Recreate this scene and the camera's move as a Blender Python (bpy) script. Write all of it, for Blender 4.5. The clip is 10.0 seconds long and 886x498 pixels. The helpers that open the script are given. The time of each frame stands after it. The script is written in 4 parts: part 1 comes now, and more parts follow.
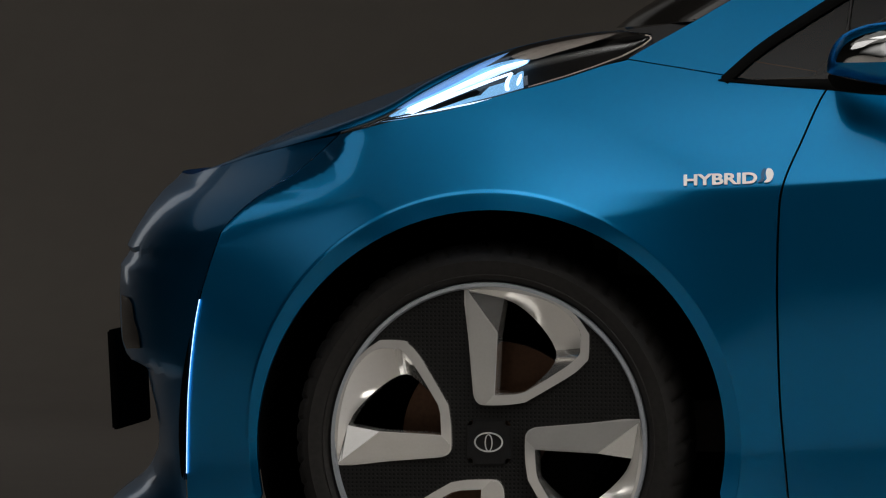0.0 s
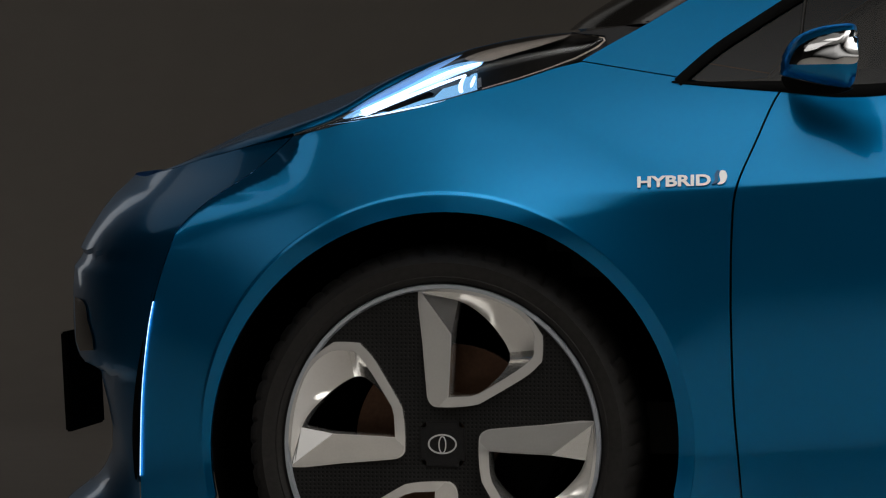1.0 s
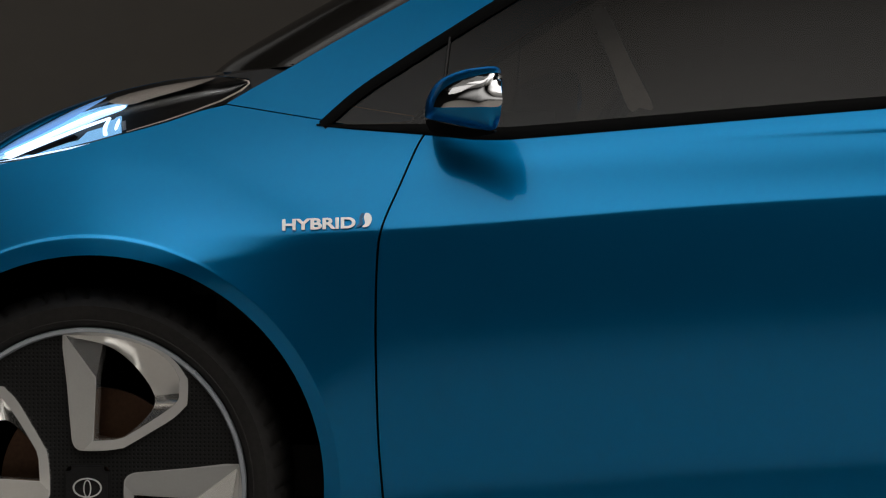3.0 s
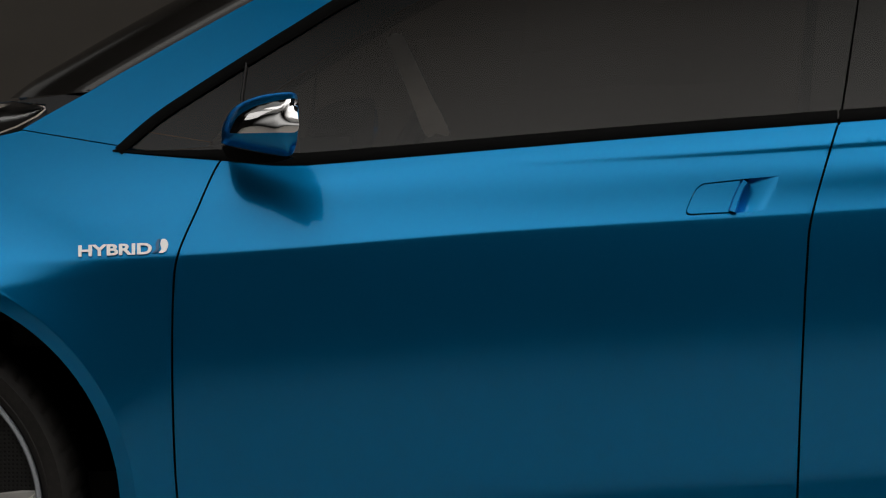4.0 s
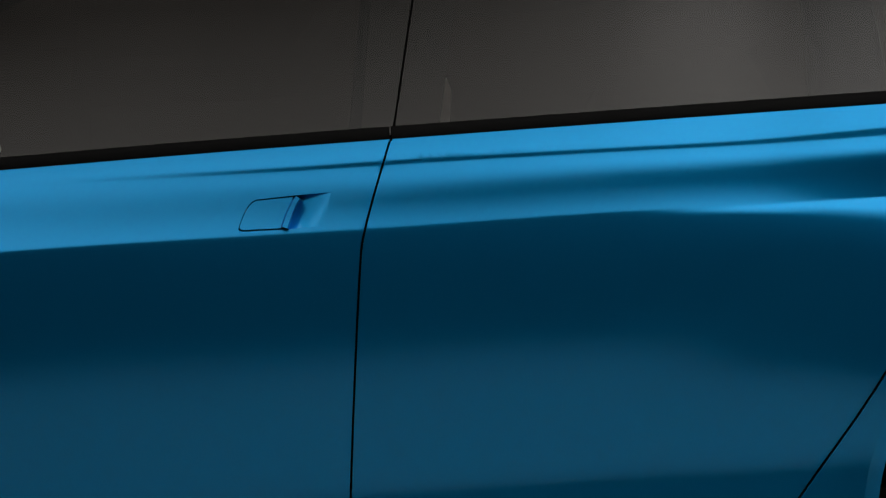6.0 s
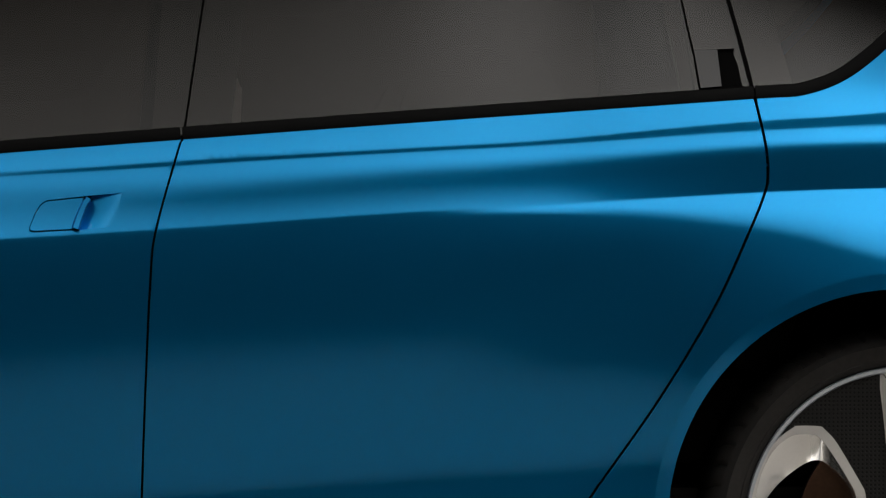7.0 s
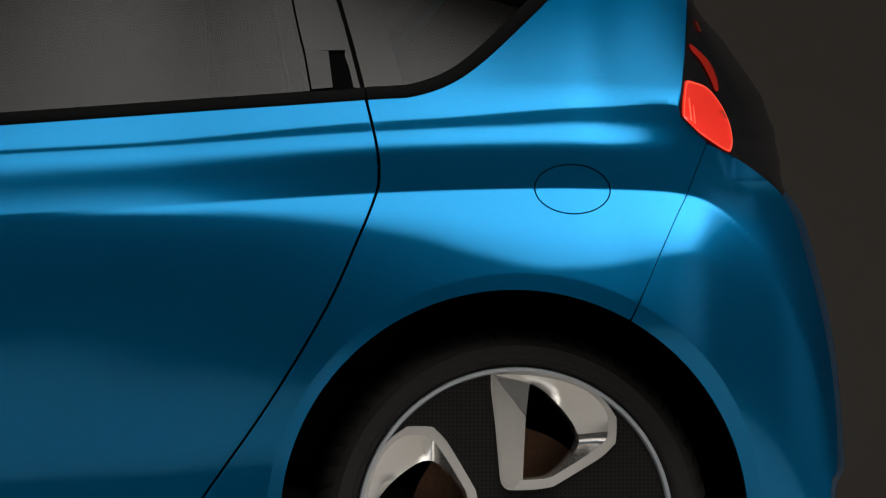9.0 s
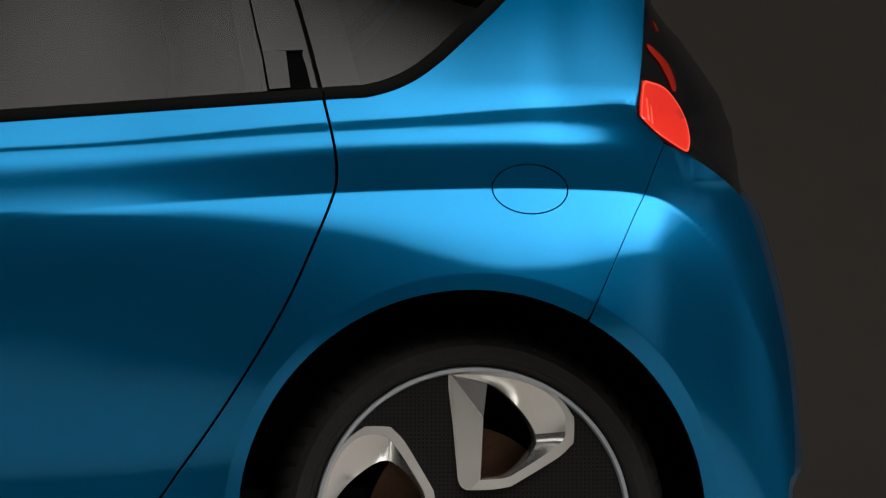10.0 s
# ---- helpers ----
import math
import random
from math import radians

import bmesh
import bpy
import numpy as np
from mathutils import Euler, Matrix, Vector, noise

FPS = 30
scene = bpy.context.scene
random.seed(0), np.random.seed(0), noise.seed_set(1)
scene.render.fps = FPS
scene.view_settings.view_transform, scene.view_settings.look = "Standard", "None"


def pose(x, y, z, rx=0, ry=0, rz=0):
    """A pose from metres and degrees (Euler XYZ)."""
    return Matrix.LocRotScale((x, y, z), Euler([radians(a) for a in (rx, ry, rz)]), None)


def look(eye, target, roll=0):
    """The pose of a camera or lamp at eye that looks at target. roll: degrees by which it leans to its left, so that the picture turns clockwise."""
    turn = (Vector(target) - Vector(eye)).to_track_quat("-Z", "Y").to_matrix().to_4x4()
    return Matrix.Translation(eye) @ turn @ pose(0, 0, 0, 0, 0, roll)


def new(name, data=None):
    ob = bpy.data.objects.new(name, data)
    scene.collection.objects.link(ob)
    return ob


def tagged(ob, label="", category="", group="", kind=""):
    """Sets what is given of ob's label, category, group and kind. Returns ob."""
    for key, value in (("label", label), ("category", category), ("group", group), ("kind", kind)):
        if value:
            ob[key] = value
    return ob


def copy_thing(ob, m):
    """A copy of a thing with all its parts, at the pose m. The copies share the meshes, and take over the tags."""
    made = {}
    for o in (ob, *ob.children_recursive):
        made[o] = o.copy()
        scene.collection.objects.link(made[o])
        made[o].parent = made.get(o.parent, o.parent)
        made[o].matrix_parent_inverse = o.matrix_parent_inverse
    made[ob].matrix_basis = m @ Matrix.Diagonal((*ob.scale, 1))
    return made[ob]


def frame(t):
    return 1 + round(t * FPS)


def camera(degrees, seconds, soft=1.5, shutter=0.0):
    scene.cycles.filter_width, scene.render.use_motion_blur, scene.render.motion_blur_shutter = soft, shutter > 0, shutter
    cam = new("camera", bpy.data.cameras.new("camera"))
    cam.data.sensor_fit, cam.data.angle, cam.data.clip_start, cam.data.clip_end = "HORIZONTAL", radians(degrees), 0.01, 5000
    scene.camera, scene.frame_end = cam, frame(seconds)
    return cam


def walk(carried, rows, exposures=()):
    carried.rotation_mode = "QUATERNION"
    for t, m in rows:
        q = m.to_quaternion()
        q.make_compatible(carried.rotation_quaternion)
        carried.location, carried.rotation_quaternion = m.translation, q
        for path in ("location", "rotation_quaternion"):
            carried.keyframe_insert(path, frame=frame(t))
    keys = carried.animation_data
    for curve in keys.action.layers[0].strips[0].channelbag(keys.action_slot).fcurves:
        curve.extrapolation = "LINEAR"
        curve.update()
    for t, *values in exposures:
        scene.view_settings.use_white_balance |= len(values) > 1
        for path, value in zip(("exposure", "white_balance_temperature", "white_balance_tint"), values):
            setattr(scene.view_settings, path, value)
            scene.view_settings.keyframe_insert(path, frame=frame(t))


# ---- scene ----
# The camera stands on a tripod beside the car and pans along its flank with a long lens.
FOCAL = 9951.0                  # lens, in units of the flank drawing
LENS = 2 * math.degrees(math.atan(784 / FOCAL))
EYE = 0.90
FL = 8.5                        # distance from the tripod to the flank of the car
YC = FL + 0.8475                # the car's centre line
MID, HOR = 2350.5, 92.0         # the drawing's axis of view and horizon

cam = camera(LENS, 10.0, soft=1.15)
PAN = [  # seconds, way along the flank, way up, both in drawing units
    (0.0, 0.0, 0.0), (0.5, 10.0, 0.5), (1.0, 82.0, 3.5), (1.5, 214.0, 13.5), (2.0, 366.0, 33.0), (2.5, 528.0, 54.5),
    (2.7, 600.0, 64.5), (3.8, 1000.5, 116.5), (4.0, 1070.5, 125.0), (4.5, 1260.0, 140.0), (5.0, 1456.0, 148.0), (5.5, 1666.0, 152.0),
    (5.7, 1747.0, 153.0), (6.8, 2155.5, 155.0), (7.0, 2231.5, 155.0), (7.5, 2417.5, 156.0), (8.0, 2595.0, 157.0), (8.5, 2776.0, 157.0),
    (9.0, 2919.0, 157.0), (9.5, 2985.0, 157.0), (10.0, 2994.0, 157.0),
]
walk(cam, [(t, pose(0, 0, EYE, 90 - math.degrees((441 - b - HOR) / FOCAL), 0, -math.degrees((784 + a - MID) / FOCAL))) for t, a, b in PAN])
# ---- light: a dark studio, softboxes over and beside the car ----
world = bpy.data.worlds.new("studio")
scene.world = world
world.use_nodes = True
world.node_tree.nodes["Background"].inputs["Color"].default_value = (0.010, 0.009, 0.008, 1)
world.node_tree.nodes["Background"].inputs["Strength"].default_value = 1.0
scene.view_settings.exposure = 0.0


def softbox(place, target, wide, deep, watts, colour=(1, 0.97, 0.93), shape="RECTANGLE"):
    lamp = bpy.data.lights.new("softbox", "AREA")
    lamp.shape, lamp.size, lamp.size_y, lamp.energy, lamp.color = shape, wide, deep, watts, colour
    ob = new("softbox", lamp)
    ob.matrix_world = look(place, target)
    return ob


def scrim(x0, x1, y0, y1, z, steps, power):
    """A wide cloth hung over the car and lit from above, brighter towards the tail. steps: (part of its length, share of its light)."""
    me = bpy.data.meshes.new("overhead_scrim")
    me.from_pydata([(x0, y0, 0), (x1, y0, 0), (x1, y1, 0), (x0, y1, 0), (x0, y0, 0.05), (x1, y0, 0.05), (x1, y1, 0.05), (x0, y1, 0.05)], [],
                   [(3, 2, 1, 0), (4, 5, 6, 7), (0, 1, 5, 4), (1, 2, 6, 5), (2, 3, 7, 6), (3, 0, 4, 7)])
    m = bpy.data.materials.new("lit_scrim_cloth")
    m.use_nodes = True
    t, b = m.node_tree, m.node_tree.nodes["Principled BSDF"]
    b.inputs["Base Color"].default_value = (0.8, 0.8, 0.8, 1)
    co, sep, ramp = t.nodes.new("ShaderNodeTexCoord"), t.nodes.new("ShaderNodeSeparateXYZ"), t.nodes.new("ShaderNodeValToRGB")
    t.links.new(co.outputs["Generated"], sep.inputs[0])
    t.links.new(sep.outputs["X"], ramp.inputs[0])
    while len(ramp.color_ramp.elements) < len(steps):
        ramp.color_ramp.elements.new(0.5)
    for e, (at, share) in zip(ramp.color_ramp.elements, steps):
        e.position, e.color = at, (share, share * 0.975, share * 0.94, 1)
    t.links.new(ramp.outputs[0], b.inputs["Emission Color"])
    fall = t.nodes.new("ShaderNodeMapRange")           # and weaker away from the car
    fall.interpolation_type = "SMOOTHSTEP"
    fall.inputs["From Min"].default_value, fall.inputs["From Max"].default_value = 0.02, 0.72
    fall.inputs["To Min"].default_value, fall.inputs["To Max"].default_value = 0.0, power
    t.links.new(sep.outputs["Y"], fall.inputs["Value"])
    t.links.new(fall.outputs[0], b.inputs["Emission Strength"])
    me.materials.append(m)
    ob = new("overhead_scrim", me)
    ob.location.z = z
    return tagged(ob, "wide white lit studio scrim hung over the car", "studio light")


def side_cloth(place, target, wide, power):
    """A square cloth on a frame, lit from behind by one lamp: bright in the middle, fading out to its edges."""
    r = wide / 2
    me = bpy.data.meshes.new("side_cloth")
    me.from_pydata([(-r, -r, 0), (r, -r, 0), (r, r, 0), (-r, r, 0), (-r, -r, 0.03), (r, -r, 0.03), (r, r, 0.03), (-r, r, 0.03)], [],
                   [(3, 2, 1, 0), (4, 5, 6, 7), (0, 1, 5, 4), (1, 2, 6, 5), (2, 3, 7, 6), (3, 0, 4, 7)])
    m = bpy.data.materials.new("backlit_cloth")
    m.use_nodes = True
    t, b = m.node_tree, m.node_tree.nodes["Principled BSDF"]
    b.inputs["Base Color"].default_value = (0.03, 0.03, 0.03, 1)
    b.inputs["Emission Color"].default_value = (1, 0.97, 0.93, 1)
    co, size = t.nodes.new("ShaderNodeTexCoord"), t.nodes.new("ShaderNodeMapping")
    size.inputs["Scale"].default_value = (1 / r, 1 / r, 1 / r)
    ball = t.nodes.new("ShaderNodeTexGradient")
    ball.gradient_type = "SPHERICAL"
    fade = t.nodes.new("ShaderNodeMapRange")
    fade.interpolation_type = "SMOOTHSTEP"
    fade.inputs["From Max"].default_value = 0.75
    fade.inputs["To Max"].default_value = power
    t.links.new(co.outputs["Object"], size.inputs["Vector"])
    t.links.new(size.outputs[0], ball.inputs["Vector"])
    t.links.new(ball.outputs["Fac"], fade.inputs["Value"])
    t.links.new(fade.outputs[0], b.inputs["Emission Strength"])
    me.materials.append(m)
    ob = new("side_cloth", me)
    ob.matrix_world = look(place, target)
    return tagged(ob, "square white backlit cloth standing beside the car", "studio light")


scrim(-6.5, 7.0, 1.6, 8.3, 4.2, ((0.000, 0.008), (0.244, 0.02), (0.304, 0.055), (0.333, 0.125), (0.352, 0.25), (0.369, 0.41), (0.393, 0.39), (0.500, 0.32), (0.597, 0.62), (0.688, 1.12), (0.837, 1.34), (0.889, 0.95), (0.941, 0.3), (1.000, 0.01)), 3.5)
softbox((-5.0, 6.9, 4.0), (-1.6, 8.6, 0.65), 2.0, 2.4, 11)
side_cloth((-4.9, 3.0, 2.15), (-1.6, 8.6, 0.6), 4.4, 0.50)
softbox((-3.8, 11.6, 2.7), (-1.7, 9.0, 0.75), 3.2, 1.2, 1.6)
softbox((-2.4, 7.0, 3.7), (-2.4, 7.0, 0.0), 2.4, 0.9, 8)
softbox((-4.7, 14.4, 1.5), (-1.8, 9.0, 0.7), 0.5, 2.2, 1.5)
side_cloth((6.4, 3.0, 2.06), (1.5, 8.5, 0.6), 4.2, 0.20)
softbox((-5.0, 12.0, 1.4), (-3.0, 15.6, 1.6), 1.0, 1.0, 17)
# ---- materials ----
def material(name, base, rough=0.5, metal=0.0, coat=0.0, coat_rough=0.03, spec=0.5, emit=None, power=0.0):
    m = bpy.data.materials.new(name)
    m.use_nodes = True
    b = m.node_tree.nodes["Principled BSDF"]
    b.inputs["Base Color"].default_value = (*base, 1)
    b.inputs["Roughness"].default_value = rough
    b.inputs["Metallic"].default_value = metal
    b.inputs["Coat Weight"].default_value = coat
    b.inputs["Coat Roughness"].default_value = coat_rough
    b.inputs["Specular IOR Level"].default_value = spec
    if emit:
        b.inputs["Emission Color"].default_value = (*emit, 1)
        b.inputs["Emission Strength"].default_value = power
    return m


def node(m, kind, **sets):
    n = m.node_tree.nodes.new(kind)
    for k, v in sets.items():
        n.inputs[k.replace("_", " ")].default_value = v
    return n


def wire(m, a, out, b, inp):
    m.node_tree.links.new(a.outputs[out], b.inputs[inp])


def vary(m, base, amount, scale, bump=0.0, bump_scale=200.0, rough=None):
    """Two scales of colour change, a fine relief and uneven gloss, in metres."""
    b = m.node_tree.nodes["Principled BSDF"]
    co = node(m, "ShaderNodeTexCoord")
    n1, n2 = node(m, "ShaderNodeTexNoise", Scale=scale, Detail=5.0), node(m, "ShaderNodeTexNoise", Scale=scale * 14, Detail=3.0)
    for n in (n1, n2):
        wire(m, co, "Object", n, "Vector")
    add = m.node_tree.nodes.new("ShaderNodeMath")
    add.operation = "ADD"
    wire(m, n1, "Fac", add, 0), wire(m, n2, "Fac", add, 1)
    ramp = m.node_tree.nodes.new("ShaderNodeMapRange")
    ramp.inputs["From Min"].default_value, ramp.inputs["From Max"].default_value = 0.6, 1.4
    wire(m, add, 0, ramp, "Value")
    mix = m.node_tree.nodes.new("ShaderNodeMix")
    mix.data_type = "RGBA"
    mix.inputs[6].default_value = (*[c * (1 - amount) for c in base], 1)
    mix.inputs[7].default_value = (*[min(1, c * (1 + amount)) for c in base], 1)
    wire(m, ramp, 0, mix, 0)
    m.node_tree.links.new(mix.outputs[2], b.inputs["Base Color"])
    if rough:
        rr = m.node_tree.nodes.new("ShaderNodeMapRange")
        rr.inputs["To Min"].default_value, rr.inputs["To Max"].default_value = rough
        wire(m, n1, "Fac", rr, "Value")
        wire(m, rr, 0, b, "Roughness")
    if bump:
        n3 = node(m, "ShaderNodeTexNoise", Scale=bump_scale, Detail=2.0)
        wire(m, co, "Object", n3, "Vector")
        bp = node(m, "ShaderNodeBump", Strength=bump, Distance=0.002)
        wire(m, n3, "Fac", bp, "Height")
        wire(m, bp, 0, b, "Normal")
    return m


def metallic_paint(base, sharp=0.42, fine=0.15, broad=0.40):
    """Metal flake under clear lacquer: a broad sheen and a sharper one, both in the paint's colour, and a thin clear coat."""
    m = vary(material("blue_metallic_paint", base, broad, 0.95, 0.38, 0.02), base, 0.015, 9.0)
    b = m.node_tree.nodes["Principled BSDF"]
    gloss = node(m, "ShaderNodeBsdfPrincipled", Base_Color=(*base, 1), Roughness=fine, Metallic=1.0, Coat_Weight=0.38, Coat_Roughness=0.02)
    mix = node(m, "ShaderNodeMixShader", Fac=sharp)
    m.node_tree.links.new(b.outputs[0], mix.inputs[1])
    m.node_tree.links.new(gloss.outputs[0], mix.inputs[2])
    m.node_tree.links.new(mix.outputs[0], m.node_tree.nodes["Material Output"].inputs["Surface"])
    return m


PAINT = metallic_paint((0.001, 0.208, 0.49))
BLACK = material("black_gloss_plastic", (0.008, 0.008, 0.009), 0.22)
TRIM = vary(material("black_rubber_trim", (0.003, 0.003, 0.003), 0.6, spec=0.04), (0.003, 0.003, 0.003), 0.2, 20.0, 0.1, 600.0)
BLACKGLASS = vary(material("black_edge_glass", (0.010, 0.009, 0.008), 0.16), (0.010, 0.009, 0.008), 0.2, 12.0)
BADGE = material("badge_silver", (0.90, 0.90, 0.89), 0.22, 0.55)
CHROME = material("polished_metal", (0.80, 0.80, 0.80), 0.06, 1.0)
LEAFBLUE = material("blue_enamel", (0.02, 0.10, 0.22), 0.15, 0.3, 0.5)
SILVER = vary(material("bright_wheel_metal", (0.88, 0.86, 0.83), 0.14, 0.58, 0.3), (0.88, 0.86, 0.83), 0.03, 15.0)
POLISHED = vary(material("polished_facet_metal", (0.86, 0.85, 0.83), 0.13, 0.88), (0.86, 0.85, 0.83), 0.04, 15.0)
LEGMETAL = vary(material("brushed_leg_metal", (0.88, 0.86, 0.83), 0.18, 0.66), (0.88, 0.86, 0.83), 0.05, 22.0)
SATIN = vary(material("machined_rim_metal", (0.50, 0.54, 0.60), 0.2, 0.5), (0.50, 0.54, 0.60), 0.06, 15.0)
RUBBER = vary(material("tyre_rubber", (0.017, 0.0155, 0.0145), 0.62, spec=0.28), (0.017, 0.0155, 0.0145), 0.4, 9.0, 0.15, 400.0, (0.5, 0.8))
# wells, seals and small black parts; shade of gaps is put into the colour
NEARBLACK = material("wheel_well_felt", (0.002, 0.002, 0.002), 0.95, spec=0.03)
DISC = vary(material("brake_disc_iron", (0.11, 0.055, 0.03), 0.45, 0.6), (0.11, 0.055, 0.03), 0.3, 10.0)
LED = material("led_white", (0.9, 0.95, 1), 0.3, emit=(0.66, 0.83, 1.0), power=1.6)
STRIP = material("led_strip", (0.8, 0.9, 1), 0.3, emit=(0.42, 0.64, 1.0), power=1.7)
RED = material("red_lamp_lens", (0.75, 0.03, 0.02), 0.12, coat=1.0, emit=(1.0, 0.05, 0.03), power=0.28)
TRIMGREY = vary(material("interior_grey_fabric", (0.82, 0.80, 0.77), 0.8), (0.82, 0.80, 0.77), 0.1, 30.0)
INSIDE = material("interior_black", (0.012, 0.011, 0.010), 0.8, spec=0.2)
WALL = vary(material("studio_wall_paint", (0.142, 0.127, 0.112), 0.9, spec=0.2), (0.142, 0.127, 0.112), 0.05, 0.7)
# for the unseen side walls, near-black to keep the car's reflections dark
SIDEWALL = vary(material("black_studio_drape", (0.03, 0.028, 0.026), 0.95, spec=0.1), (0.03, 0.028, 0.026), 0.2, 2.0)
GREYWALL = vary(material("grey_studio_wall", (0.020, 0.020, 0.022), 0.9, spec=0.2), (0.020, 0.020, 0.022), 0.06, 0.8)
# scrim spill before the car is put into the colour, paler than the backdrop
FLOOR = vary(material("studio_floor_paint", (0.365, 0.342, 0.310), 0.6), (0.365, 0.342, 0.310), 0.06, 1.5, rough=(0.5, 0.7))


def glass(name, tint, gloss, rough=0.02):
    m = bpy.data.materials.new(name)
    m.use_nodes = True
    m.node_tree.nodes.clear()
    out = m.node_tree.nodes.new("ShaderNodeOutputMaterial")
    clear = node(m, "ShaderNodeBsdfTransparent", Color=(*tint, 1))
    shine = node(m, "ShaderNodeBsdfGlossy", Color=(gloss, gloss, gloss, 1), Roughness=rough)
    fres = node(m, "ShaderNodeFresnel", IOR=1.5)
    mix = m.node_tree.nodes.new("ShaderNodeMixShader")
    wire(m, fres, 0, mix, 0), wire(m, clear, 0, mix, 1), wire(m, shine, 0, mix, 2), wire(m, mix, 0, out, 0)
    return m


GLASS = glass("tinted_window_glass", (0.40, 0.375, 0.35), 1.0, 0.02)
SCREEN_GLASS = glass("dark_windscreen_glass", (0.05, 0.047, 0.045), 1.0, 0.10)
LENS_GLASS = glass("clear_lamp_cover", (0.93, 0.95, 0.97), 1.0)


def perforated():
    m = material("perforated_dark_panel", (0.022, 0.021, 0.020), 0.5, spec=0.18)
    b = m.node_tree.nodes["Principled BSDF"]
    co = node(m, "ShaderNodeTexCoord")
    turn = node(m, "ShaderNodeMapping", Rotation=(radians(90), 0, 0), Scale=(155.0, 155.0, 155.0))
    wire(m, co, "Object", turn, "Vector")
    v = node(m, "ShaderNodeTexVoronoi", Randomness=0.0, Scale=1.0)
    v.voronoi_dimensions = "2D"
    wire(m, turn, 0, v, "Vector")
    r = m.node_tree.nodes.new("ShaderNodeMapRange")
    r.inputs["From Min"].default_value, r.inputs["From Max"].default_value = 0.22, 0.32
    wire(m, v, "Distance", r, "Value")
    mix = m.node_tree.nodes.new("ShaderNodeMix")
    mix.data_type = "RGBA"
    mix.inputs[6].default_value, mix.inputs[7].default_value = (0.002, 0.002, 0.002, 1), (0.014, 0.0135, 0.013, 1)
    wire(m, r, 0, mix, 0)
    m.node_tree.links.new(mix.outputs[2], b.inputs["Base Color"])
    bp = node(m, "ShaderNodeBump", Strength=0.6, Distance=0.001)
    wire(m, r, 0, bp, "Height"), wire(m, bp, 0, b, "Normal")
    return m


PERF = perforated()
HOUSED = vary(material("lamp_housing_plastic", (0.030, 0.026, 0.023), 0.3), (0.030, 0.026, 0.023), 0.3, 14.0)
# for bezel and bracket, and for the sheen painted on the housing's top
BEZEL_SHEEN = vary(material("lamp_bezel_plastic", (0.50, 0.44, 0.39), 0.35), (0.50, 0.44, 0.39), 0.15, 30.0)
GLOW = material("lamp_reflector", (0.45, 0.62, 0.8), 0.15, 0.9, emit=(0.25, 0.55, 0.9), power=0.9)
# glowing blue that stands in for the reflection along the hood edge
HOODGLINT = material("lamp_light_guide", (0.1, 0.25, 0.6), 0.3, emit=(0.24, 0.52, 0.95), power=0.6)
DEEPRED = material("smoked_red_lens", (0.25, 0.012, 0.008), 0.15, coat=1.0, emit=(1.0, 0.05, 0.02), power=0.08)
RIMRED = material("lamp_lens_edge", (0.9, 0.10, 0.05), 0.1, coat=1.0, emit=(1.0, 0.14, 0.09), power=0.55)
# ---- shape of the car: a flank with a crease, a shoulder fold, flared arches, and rounded ends ----
def smooth(points, n=8, closed=False):
    """A Catmull-Rom curve through the points."""
    p = [np.array(q, float) for q in points]
    k, res = len(p), []
    for i in range(k if closed else k - 1):
        if closed:
            a, b, c, d = p[i - 1], p[i], p[(i + 1) % k], p[(i + 2) % k]
        else:
            a, b, c, d = p[max(i - 1, 0)], p[i], p[i + 1], p[min(i + 2, k - 1)]
        for j in range(n):
            t = j / n
            res.append(0.5 * (2 * b + (c - a) * t + (2 * a - 5 * b + 4 * c - d) * t * t + (3 * b - a - 3 * c + d) * t ** 3))
    if not closed:
        res.append(p[-1])
    return res


def at_depth(u, v, y):
    """A point of the flank drawing, at the distance y from the tripod, in metres."""
    f = (u - MID) / FOCAL
    return Vector((y * math.tan(f), y, EYE - (v - HOR) / FOCAL * y / math.cos(f)))


UNIT = FL / FOCAL
CREASE = smooth([(250, 372), (700, 350), (1385, 328), (1960, 285), (2505, 252), (2931, 223), (3200, 209), (3584, 185), (3844, 177), (3994, 178), (4124, 186), (4194, 213), (4258, 273), (4304, 343), (4340, 423), (4366, 500), (4390, 620)])


def plan_in(x):
    """How far the flank draws in towards the ends, in plan."""
    d = 0.0
    if x < -1.25:
        d += 0.16 * (-1.25 - x) ** 2 + 0.3 * max(0, -1.45 - x) ** 2
    if x > 1.35:
        d += 0.16 * (x - 1.35) ** 2 + 0.1 * max(0, x - 1.52) ** 2
    return d


CR = []
for a, b in CREASE:
    p = at_depth(a, b, FL)
    for _ in range(6):
        p = at_depth(a, b, FL + plan_in(p.x))
    CR.append(p)
CRX, CRZ = np.array([p.x for p in CR]), np.array([p.z for p in CR])
